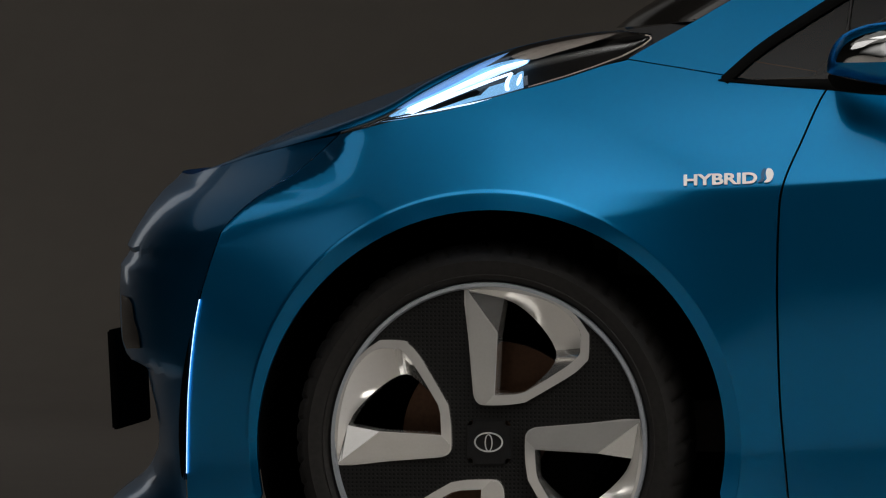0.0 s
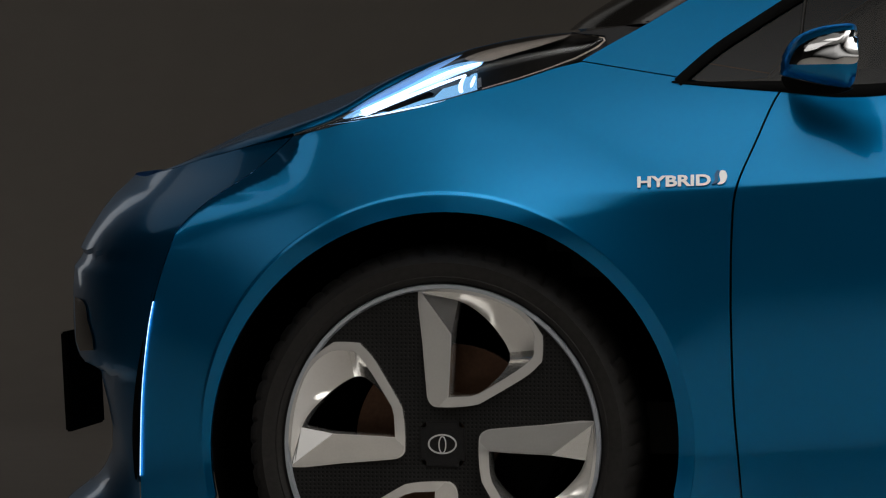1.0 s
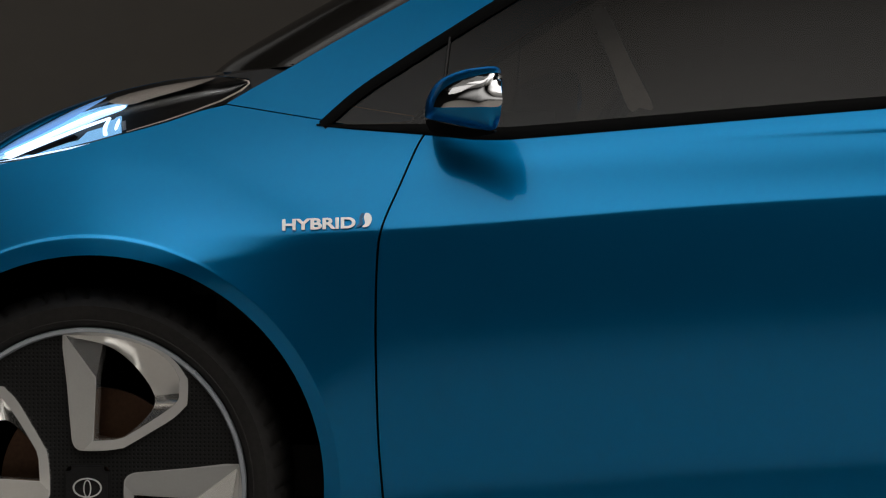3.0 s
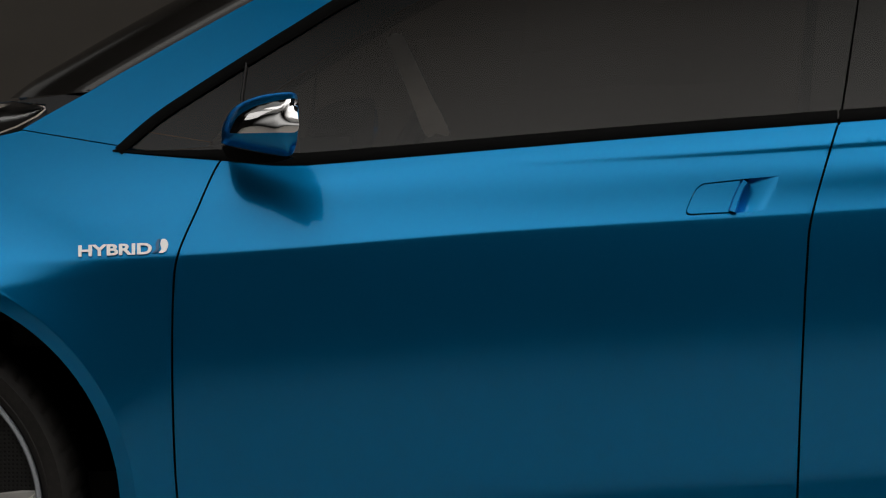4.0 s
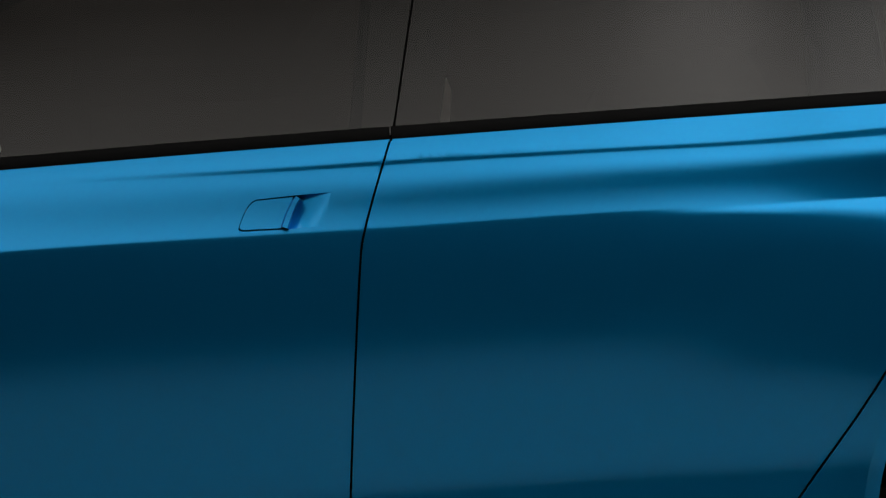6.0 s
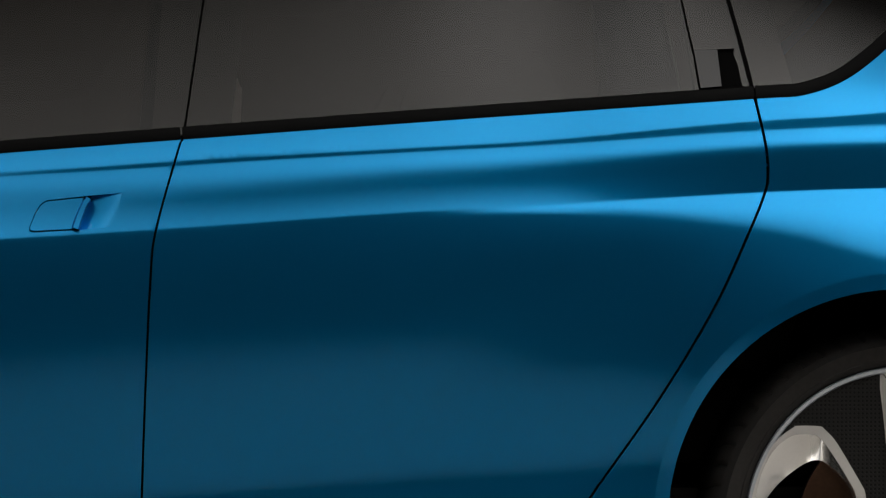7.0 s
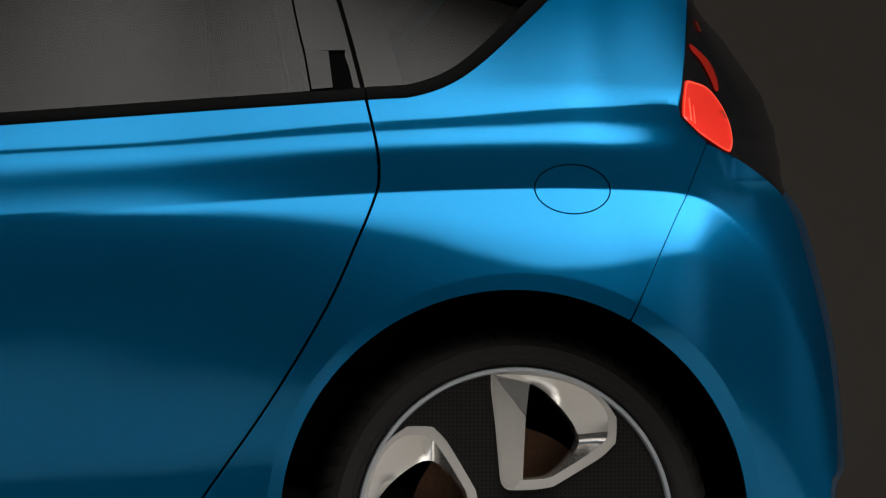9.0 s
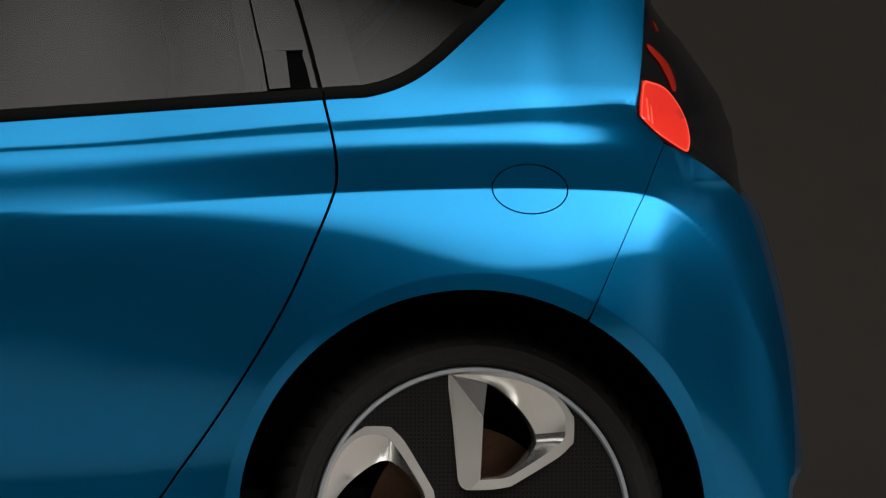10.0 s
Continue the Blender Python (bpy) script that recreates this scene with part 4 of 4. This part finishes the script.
def spoke_frame(hub, at):
    """The bright surround of one opening: a flat plate, a wide face that slopes into the wheel, a folded facet, and the wall of the opening."""
    flat = CREST + FOLD_OUT[1:] + [(50, 86), LEG_LOW, (14, 120), LEG_HIGH]
    frame_ob = sheet2d("spoke_frame", [OUTER, flat], lambda a, b: at((a, b), -0.004 + 0.006 * min(1.1, max(0, (10 - a) / 46))), SILVER, hub, "polished metal surround of a wheel opening", spacing=13.0, deep=(0, 0.018, 0))
    leg = [(-5, 68), (10, 84), (13, 120), (16, 194), (-38, 269), (-42, 270), (-35, 180), (-28, 100), (-25, 81), (-17, 71)]
    sheet2d("spoke_leg", [leg], lambda a, b: at((a, b), -0.0052 + 0.006 * min(1.1, max(0, (10 - a) / 46))), LEGMETAL, frame_ob, spacing=12.0, deep=(0, 0.003, 0))
    n = 28

    def dip(t):
        return DEPTH * (0.42 + 0.58 * min(1, t / 0.45))
    wide, deep = evenly(CREST, n), evenly(INNER_ARC, n)
    rows = []
    for k in range(7):
        t = k / 6
        rows.append([at((p[0] + (q[0] - p[0]) * t, p[1] + (q[1] - p[1]) * t), -0.004 + t * dip(j / n)) for j, (p, q) in enumerate(zip(wide, deep))])
    loft("spoke_face", rows, SILVER, frame_ob, mirror=False, flip=True)
    bm = bmesh.new()
    bm.faces.new([bm.verts.new(at(CREST[0], 0.0024)), bm.verts.new(at(INNER_ARC[0], -0.004 + dip(0))), bm.verts.new(at(LEG_HIGH, -0.004))])
    bmesh.ops.subdivide_edges(bm, edges=bm.edges[:], cuts=3, use_grid_fill=True)
    part("spoke_facet", bm, POLISHED, frame_ob)
    rows = []
    wide, deep = evenly(FOLD_OUT, 16), evenly(FOLD_IN, 16)
    for k in range(4):
        t = k / 3
        rows.append([at((p[0] + (q[0] - p[0]) * t, p[1] + (q[1] - p[1]) * t), -0.004 + t * DEPTH * (1 - j / 16) ** 0.8) for j, (p, q) in enumerate(zip(wide, deep))])
    loft("spoke_fold", rows, POLISHED, frame_ob, mirror=False, flip=True)
    edge = [(p, dip(j / n)) for j, p in enumerate(evenly(INNER_ARC, n))] + [(p, DEPTH * (1 - j / 16) ** 0.8) for j, p in enumerate(deep)][1:] + [((50, 86), 0), (LEG_LOW, 0), ((14, 120), 0), (LEG_HIGH, 0), (INNER_ARC[0], dip(0))]
    c = np.array((62.0, 168.0))
    rows = [[at(c + (np.array(p) - c) * f, -0.004 + d + e) for p, d in edge] for f, e in ((1.0, 0.0), (0.985, 0.003), (0.985, 0.05))]
    loft("opening_wall", rows, POLISHED, frame_ob, mirror=False, flip=True)


SIZE = 1157.0


def wheel(u, v, y, turn=0.0):
    """turn: by how many degrees it is rolled."""
    hub = part("wheel", revolve([(0.236, 0.004), (0.232, 0.03), (0.222, 0.16), (0.05, 0.17), (0.0005, 0.17)], 64), NEARBLACK, car)
    prof = [(0.244, 0.030), (0.2465, 0.006), (0.250, -0.002), (0.256, -0.008), (0.2575, -0.0085), (0.2590, -0.0075), (0.268, -0.011), (0.278, -0.010), (0.2795, -0.0105), (0.281, -0.009),
            (0.289, -0.003), (0.2955, 0.006), (0.3010, 0.016), (0.3050, 0.030), (0.3065, 0.045), (0.307, 0.10), (0.3055, 0.16), (0.295, 0.185), (0.25, 0.19), (0.244, 0.17)]
    n = 280
    verts, faces = [], []
    for k, (r, d) in enumerate(prof):
        for i in range(n):
            cutb = 0.003 if (i % 5 == 0 and 11 <= k <= 15) else 0.0
            a = 2 * math.pi * i / n + (0.010 * (k - 11) if 11 <= k <= 15 else 0)
            verts.append(((r - cutb) * math.cos(a), d + cutb, (r - cutb) * math.sin(a)))
    for k in range(len(prof) - 1):
        for i in range(n):
            a, b = k * n + i, k * n + (i + 1) % n
            faces.append((a, a + n, b + n, b))
    tyre = link_mesh("tyre", verts, faces, RUBBER, hub)
    tyre.data.set_sharp_from_angle(angle=radians(30))
    part("rim_ring", revolve([(0.2455, 0.014), (0.2470, 0.000), (0.2450, -0.0045), (0.2400, -0.004), (0.2375, 0.001), (0.2372, 0.02)], 128), SATIN, hub, "bright machined rim edge")
    part("brake_disc", revolve([(0.150, 0.115), (0.150, 0.100), (0.075, 0.100), (0.070, 0.07), (0.0005, 0.07)], 64), DISC, hub, "rust-brown brake disc")
    bm = bmesh.new()
    box(bm, (-0.05, 0.085, -0.06), (0.05, 0.13, 0.06), pose(0.115, 0, -0.05, 0, 30))
    bmesh.ops.bevel(bm, geom=bm.edges[:], offset=0.012, segments=3, affect="EDGES")
    part("brake_caliper", bm, NEARBLACK, hub)
    holes = []
    for i in range(4):
        a = radians(turn + 90 * i)
        ca, sa = math.cos(a), math.sin(a)

        def at(p, d):
            return Vector(((p[0] * ca - p[1] * sa) / SIZE, d, (p[0] * sa + p[1] * ca) / SIZE))
        spoke_frame(hub, at)
        holes.append([((p[0] * ca - p[1] * sa) / SIZE, (p[0] * sa + p[1] * ca) / SIZE) for p in OUTER])
    disc = [(0.2378 * math.cos(a), 0.2378 * math.sin(a)) for a in np.linspace(0, 2 * math.pi, 121)[:-1]]
    hubring = [(math.copysign(0.0245, math.cos(a)) + 0.0088 * math.cos(a), math.copysign(0.0245, math.sin(a)) + 0.0088 * math.sin(a)) for a in np.linspace(0.02, 2 * math.pi + 0.02, 65)[:-1]]
    sheet2d("wheel_panel", [disc] + holes + [hubring], lambda a, b: (a, 0.003 + 0.006 * (1 - math.hypot(a, b) / 0.238), b), PERF, hub, "dark perforated wheel panel", spacing=0.018)
    bm = bmesh.new()
    box(bm, (-0.0345, 0.004, -0.0345), (0.0345, 0.03, 0.0345))
    bmesh.ops.bevel(bm, geom=[e for e in bm.edges if abs(e.verts[0].co.y - e.verts[1].co.y) > 0.01], offset=0.009, segments=5, affect="EDGES")
    bmesh.ops.bevel(bm, geom=[e for e in bm.edges if max(v.co.y for v in e.verts) < 0.005], offset=0.002, segments=2, affect="EDGES")
    cap = part("hub_cap", bm, BLACK, hub)
    for rx, rz, dx, dz, w in ((0.0225, 0.0155, 0, 0, 0.0024), (0.0062, 0.0135, 0, -0.001, 0.0018)):
        bm = bmesh.new()
        loops = []
        for k, c in ((1, 0), (1, -0.002), (0, -0.002), (0, 0)):
            loops.append([bm.verts.new((dx + (rx - (0 if k else w)) * math.cos(a), 0.0035 + c, dz + (rz - (0 if k else w)) * math.sin(a))) for a in np.linspace(0, 2 * math.pi, 49)[:-1]])
        for a, b in zip(loops[:-1], loops[1:]):
            for i in range(48):
                bm.faces.new((a[i], a[(i + 1) % 48], b[(i + 1) % 48], b[i]))
        part("emblem_ring", bm, BADGE, hub)
    p = at_depth(u, v, y)
    hub.matrix_world = pose(p.x, y, p.z)
    return hub


FRONT = wheel(864.5, 784, FL + 0.030)
REAR = wheel(3831.5, 777, FL + 0.030)
for w in (FRONT, REAR):
    p = w.matrix_world.translation
    copy_thing(w, pose(p.x, 2 * YC - p.y, p.z, 0, 0, 180))
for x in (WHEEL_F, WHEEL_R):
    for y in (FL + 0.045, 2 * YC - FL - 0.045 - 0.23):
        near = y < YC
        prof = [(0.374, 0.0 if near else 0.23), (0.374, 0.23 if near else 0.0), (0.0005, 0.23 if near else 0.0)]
        ob = part("wheel_well", revolve(prof, 64), NEARBLACK, car)
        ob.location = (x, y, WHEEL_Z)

# ---- headlights ----
LOW = smooth([(598, 240), (700, 214), (800, 194), (900, 166), (1000, 139), (1060, 119), (1112, 102), (1150, 70)], 8)
HIGH = smooth([(598, 234), (680, 202), (760, 155), (880, 97), (1000, 66), (1060, 58), (1092, 56), (1150, 62)], 8)
LOWU, LOWV = [p[0] for p in LOW], [p[1] for p in LOW]
HIGHU, HIGHV = [p[0] for p in HIGH], [p[1] for p in HIGH]
HIGHY = [(590, 8.60), (680, 8.60), (760, 8.62), (880, 8.645), (1000, 8.66), (1092, 8.665), (1150, 8.61)]


def lamp_point(u, v, back=0.0):
    vb, vt = np.interp(u, LOWU, LOWV), np.interp(u, HIGHU, HIGHV)
    yb, yt = flank_point(u, vb).y, np.interp(u, *zip(*HIGHY))
    s = np.clip((vb - v) / max(vb - vt, 1), 0, 1)
    return at_depth(u, v, yb + (yt - yb) * s ** 5 + back)


def lamp_rows(back, n=40, m=12):
    rows = []
    for u in np.linspace(602, 1148, n):
        vb, vt = np.interp(u, LOWU, LOWV), np.interp(u, HIGHU, HIGHV)
        rows.append([lamp_point(u, vb + (vt - vb) * j / m, back) for j in range(m + 1)])
    return rows


headlight = loft("headlight", lamp_rows(0.035), HOUSED, car, "lit led headlight in a black housing", mirror=False, flip=True)
cover = loft("lens", lamp_rows(0.0), LENS_GLASS, headlight, "clear glossy cover", mirror=False, flip=True)
for name, loop, mat, back in (
    ("led_reflector", smooth([(688, 206), (760, 168), (830, 131), (890, 110), (935, 103), (936, 108), (926, 116), (880, 134), (800, 170), (740, 196)], 4, True), GLOW, 0.012),
    ("led_blade", smooth([(720, 192), (780, 165), (840, 137), (890, 117), (930, 107), (926, 112), (880, 126), (800, 161), (745, 186)], 4, True), LED, 0.007),
    ("led_blade", [(716, 200), (780, 174), (860, 143), (905, 128), (908, 131), (860, 149), (780, 181), (730, 202)], LED, 0.008),
    ("led_reflector", [(748, 199), (800, 181), (850, 169), (866, 154), (893, 146), (905, 134), (925, 130), (926, 156), (880, 169), (800, 189)], GLOW, 0.014),
    ("lamp_bezel", [(935, 153), (1000, 134), (1050, 117.5), (1100, 98.5), (1136, 80), (1150, 69), (1149, 65), (1130, 60), (1131, 58.5), (1151, 63.5), (1153, 69), (1139, 81.5), (1101, 101), (1050, 119.5), (1000, 136), (935, 155)], BEZEL_SHEEN, -0.002),
    # pale sheet: the scrim's light on the housing top, put into the colour
    ("lamp_hood", smooth([(904, 101), (941, 86), (1015, 70), (1090, 58.5), (1052, 74), (983, 94), (941, 106)], 4, True), BEZEL_SHEEN, 0.004),
    ("led_bar", [(748, 194), (842, 159), (850, 163), (846, 168), (770, 195)], BLACK, 0.010),
    ("led_projector", smooth([(895, 143), (901, 134), (906, 132), (902, 141), (900, 152), (901, 160), (895, 161), (893, 152)], 4, True), LED, 0.010),
    ("led_projector", smooth([(912, 134), (919, 128), (926, 127), (925, 140), (921, 152), (913, 157), (911, 146)], 4, True), GLOW, 0.010),
    ("led_emitter", smooth([(914, 146), (918, 136), (922, 131), (923, 137), (919, 148), (915, 152)], 4, True), LED, 0.007),
    ("lamp_bracket", [(927, 136), (933, 134), (934, 150), (928, 152)], BEZEL_SHEEN, 0.009),
    # painted reflection on the hood edge; the two after it are lit lamp lines
    ("light_guide", [(u, np.interp(u, HIGHU, HIGHV) + 3) for u in range(700, 901, 10)] + [(u, np.interp(u, HIGHU, HIGHV) + 3 + 14 * math.sin((u - 700) / 200 * math.pi) ** 0.7) for u in range(890, 709, -10)], HOODGLINT, 0.008),
    ("light_guide", [(700, 209), (760, 197), (860, 177), (915, 163), (916, 165), (860, 179.5), (760, 200)], LED, 0.006),
    ("light_guide", [(660, 218), (760, 203.5), (860, 183), (915, 168), (916, 169.2), (860, 184.5), (760, 205.5)], GLOW, 0.005),
):
    sheet2d(name, [loop], lambda a, b, k=back: lamp_point(a, b, k), mat, headlight, spacing=6.0, deep=(0, 0.004, 0))
for ob in [headlight] + list(headlight.children):
    twin = far_side(ob)
    if ob is headlight:
        other = twin
    else:
        twin.parent = other

# daytime strip down the corner of the bumper
ribbon("daytime_light", smooth([(353, 530), (345, 575), (338, 635), (333, 700), (331, 770), (330, 838)], 6), (0.6, 1.0), STRIP, front_bumper, lift=0.004, label="blue-white lit daytime light strip")

ribbon("light_housing", smooth([(355, 515), (345, 575), (338, 635), (333, 700), (331, 770), (330, 850)], 6), (9, 11), NEARBLACK, front_bumper, lift=-0.006)
panel("inner_fender", [(362, 470), (420, 400), (480, 350), (560, 300), (600, 262), (640, 300), (560, 440), (480, 560), (440, 720), (436, 900), (345, 900), (340, 700)], NEARBLACK, car, lift=-0.016, skirt=0.0, du=24, dv=16)
vent = smooth([(338, 596), (329, 640), (321, 700), (318, 770), (322, 838), (327, 838), (327.5, 770), (329, 700), (334, 640)], 4, True)
# flat near-black sheet on the bumper's skin, with no opening behind it
ob = sheet2d("air_slot", [vent], lambda a, b: front_cap.find(a, b, 0.003)[0], NEARBLACK, front_bumper, spacing=8.0)
far_side(ob)

intake = [(217, 521), (230, 527), (236, 538), (239, 563), (247, 590), (250, 616), (226, 617), (219, 600)]
ob = sheet2d("bumper_intake", [intake], lambda a, b: front_cap.find(a, b, 0.003)[0], BLACK, front_bumper, "dark intake edge of the bumper", spacing=8.0)
far_side(ob)

# number plate holder under the nose, plain black
bm = bmesh.new()
a, b = at_depth(199, 572, 9.22), at_depth(258, 742, 9.50)
box(bm, (-0.006, 0, 0), (0.006, 0.26, 0.168))
bmesh.ops.bevel(bm, geom=bm.edges[:], offset=0.003, segments=2, affect="EDGES")
plate = part("plate_holder", bm, NEARBLACK, car, "plain black plate holder")
plate.matrix_world = pose(a.x + 0.003, 9.23, b.z, 0, -3, 0)

# ---- tail lamps ----
for name, loop, mat, lift in (
    ("tail_lamp", smooth([(4127, -12), (4141, -12), (4165, -2), (4187, 24), (4203, 56), (4210, 86), (4209, 105), (4203, 112), (4179, 98), (4149, 77), (4125, 55), (4122, 43), (4123, 18)], 4, True), RED, 0.006),
    ("lamp_streak", smooth([(4137, -79), (4152, -68), (4172, -46), (4184, -20), (4188, 2), (4182, 4), (4174, -16), (4158, -46), (4140, -68)], 4, True), DEEPRED, 0.003),
    ("lamp_streak", [(4146, -120), (4150, -117), (4158, -100), (4154, -102)], DEEPRED, 0.003),
):
    ob = sheet2d(name, [loop], lambda a, b, k=lift: tail_cap.find(a, b, k)[0], mat, car, spacing=14.0, deep=(0, 0.008, 0))
    far_side(ob)
    if name == "tail_lamp":
        for bar in ([(4131, 18), (4133, 16), (4136, 40), (4138, 58), (4134, 55)], [(4139, 30), (4140, 29), (4143, 50), (4144, 64), (4141, 61)]):
            far_side(sheet2d("lamp_reflector", [bar], lambda a, b: tail_cap.find(a, b, 0.0078)[0], RIMRED, ob))
        c = np.mean(loop, 0)
        inner = [tuple(c + (np.array(p) - c) * 0.93) for p in loop]
        far_side(sheet2d("lamp_rim", [[tuple(c + (np.array(p) - c) * 0.97) for p in loop], inner], lambda a, b: tail_cap.find(a, b, 0.0075)[0], RIMRED, ob))

# ---- door mirror ----
HOUSING = smooth([(1463, 122), (1466, 96), (1485, 66), (1520, 48), (1560, 40), (1592, 40), (1598, 56), (1599, 80), (1598, 106), (1594, 134), (1583, 151), (1550, 148), (1500, 138), (1466, 130)], 5, True)
BRIGHT = smooth([(1478, 108), (1490, 84), (1512, 68), (1545, 57), (1594, 50), (1597, 75), (1597, 107), (1560, 110), (1510, 111), (1484, 111)], 5, True)
HA = np.array(HOUSING)


def mirror_point(a, b, lift=0.0, side=-1):
    e = np.roll(HA, -1, 0) - HA
    t = np.clip(((a - HA[:, 0]) * e[:, 0] + (b - HA[:, 1]) * e[:, 1]) / (np.sum(e * e, 1) + 1e-9), 0, 1)
    d = np.hypot(HA[:, 0] + t * e[:, 0] - a, HA[:, 1] + t * e[:, 1] - b)
    d = np.min(np.where((HA[:, 0] > 1585) & (HA[:, 1] > 60) & (HA[:, 1] < 130), 99, d))
    s = min(d / 48.0, 1)
    out = 0.035 + 0.050 * min(1, max(0, (a - 1463) / 135)) ** 0.8       # it stands out further towards the back
    return at_depth(a, b, FL - out + side * (0.042 * math.sqrt(max(0, 1 - (1 - s) ** 2)) * (1 if side < 0 else 0.5) + lift))


mirror = sheet2d("door_mirror", [HOUSING], lambda a, b: mirror_point(a, b), PAINT, car, "blue door mirror with a polished metal cap", spacing=6.0)
sheet2d("mirror_back", [HOUSING], lambda a, b: mirror_point(a, b, 0, 1), BLACK, mirror, spacing=10.0)
sheet2d("mirror_cap", [BRIGHT], lambda a, b: mirror_point(a, b, 0.004), CHROME, mirror, "polished metal cap", spacing=6.0, deep=(0, 0.006, 0))
foot = smooth([(1466, 132), (1500, 140), (1550, 149), (1584, 152), (1580, 157), (1556, 163), (1520, 163), (1480, 157), (1468, 146)], 4, True)
sheet2d("mirror_foot", [foot], lambda a, b: at_depth(a, b, FL - 0.010 - 0.03 * (a - 1466) / 118), TRIM, mirror, spacing=10.0, deep=(0, 0.05, 0))
for ob in [mirror] + list(mirror.children):
    twin = far_side(ob)
    if ob is mirror:
        other = twin
    else:
        twin.parent = other


# ---- badge ----
def lettering(words, u, v, wide, high, mat, parent, name):
    cu = bpy.data.curves.new(name, "FONT")
    cu.body, cu.size, cu.extrude, cu.offset, cu.bevel_depth = words, 1.0, 0.05, 0.022, 0.012
    tmp = bpy.data.objects.new("tmp", cu)
    scene.collection.objects.link(tmp)
    me = bpy.data.meshes.new_from_object(tmp.evaluated_get(bpy.context.evaluated_depsgraph_get()))
    bpy.data.objects.remove(tmp)
    co = np.array([v.co for v in me.vertices])
    lo, hi = co.min(0), co.max(0)
    for vtx in me.vertices:
        s, t = (vtx.co.x - lo[0]) / (hi[0] - lo[0]), (vtx.co.y - lo[1]) / (hi[1] - lo[1])
        vtx.co = flank_point(u + wide * s, v - high * t - 0.035 * wide * s, lift=0.001 + 0.003 * (vtx.co.z - lo[2]) / (hi[2] - lo[2]))
    me.materials.clear()
    me.materials.append(mat)
    ob = new(name, me)
    ob.parent = parent
    return ob


badge = lettering("HYBRID", 1210, 329, 130, 20, BADGE, front_fender, "badge_lettering")
for name, loop, mat in (
    ("badge_leaf", smooth([(1341, 322), (1347, 316), (1347, 306), (1351, 298), (1355, 299), (1352, 307), (1353, 315), (1348, 321)], 4, True), LEAFBLUE),
    ("badge_leaf", smooth([(1352, 322), (1357, 316), (1355, 306), (1358, 298), (1365, 299), (1369, 307), (1366, 317), (1360, 322)], 4, True), BADGE),
):
    far_side(sheet2d(name, [loop], lambda a, b: flank_point(a, b, 0.004), mat, front_fender, spacing=6.0, deep=(0, 0.004, 0)))

# ---- cabin ----
bm = bmesh.new()
box(bm, (-1.2, FL + 0.16, 0.28), (1.6, 2 * YC - FL - 0.16, 0.36))
part("cabin_floor", bm, INSIDE, car)
bm = bmesh.new()
for v in box(bm, (-1.15, FL + 0.2, 0.55), (-0.62, 2 * YC - FL - 0.2, 0.83)):
    if v.co.z > 0.7 and v.co.x > -0.9:
        v.co.z += 0.05
bmesh.ops.bevel(bm, geom=bm.edges[:], offset=0.04, segments=4, affect="EDGES")
part("dashboard", bm, INSIDE, car)


def seat(x, y, parent):
    bm = bmesh.new()
    box(bm, (x - 0.25, y - 0.24, 0.36), (x + 0.25, y + 0.24, 0.56))
    box(bm, (-0.07, -0.23, 0.0), (0.07, 0.23, 0.36), pose(x + 0.22, y, 0.5, 0, 16))
    box(bm, (-0.045, -0.13, 0.34), (0.045, 0.13, 0.40), pose(x + 0.22, y, 0.5, 0, 16))
    bmesh.ops.bevel(bm, geom=bm.edges[:], offset=0.035, segments=4, affect="EDGES")
    return part("seat", bm, INSIDE, parent)


for x in (-0.1, 0.85):
    for y in (FL + 0.48, 2 * YC - FL - 0.48):
        seat(x, y, car)
bm = bmesh.new()
for i in range(40):
    a = 2 * math.pi * i / 40
    for j in range(8):
        b = 2 * math.pi * j / 8
        r = 0.18 + 0.014 * math.cos(b)
        bm.verts.new((r * math.cos(a), r * math.sin(a), 0.014 * math.sin(b)))
bm.verts.ensure_lookup_table()
for i in range(40):
    for j in range(8):
        bm.faces.new([bm.verts[k] for k in (i * 8 + j, i * 8 + (j + 1) % 8, (i + 1) % 40 * 8 + (j + 1) % 8, (i + 1) % 40 * 8 + j)])
wheel_ob = part("steering_wheel", bm, INSIDE, car)
wheel_ob.matrix_world = pose(-0.56, FL + 0.48, 0.76, 0, -62, 0)
sheet2d("seat_belt", [smooth([(1757, -50), (1760, -60), (1768, -65), (1778, -64), (1786, -56), (1830, 36), (1866, 110), (1842, 112), (1822, 112), (1790, 30)], 4, True)], lambda a, b: at_depth(a, b, FL + 0.24 + 0.0009 * (110 - b)), TRIMGREY, car, "pale grey seat belt", deep=(0, 0.004, 0))
sheet2d("seat_belt", [[(2646, -12), (2652, -16), (2660, 4), (2658, 64), (2640, 66)]], lambda a, b: at_depth(a, b, FL + 0.24 + 0.0009 * (110 - b)), TRIMGREY, car, "pale grey seat belt", deep=(0, 0.004, 0))

panel("cabin_trim", [(3644, 40), (3714, 12), (3774, -28), (3844, -92), (3895, -145), (3950, -215), (3960, -260), (4000, -330), (4124, -290), (4116, 20), (4100, 60), (3640, 60)], INSIDE, car, lift=-0.03, skirt=0.0, du=30, dv=20)
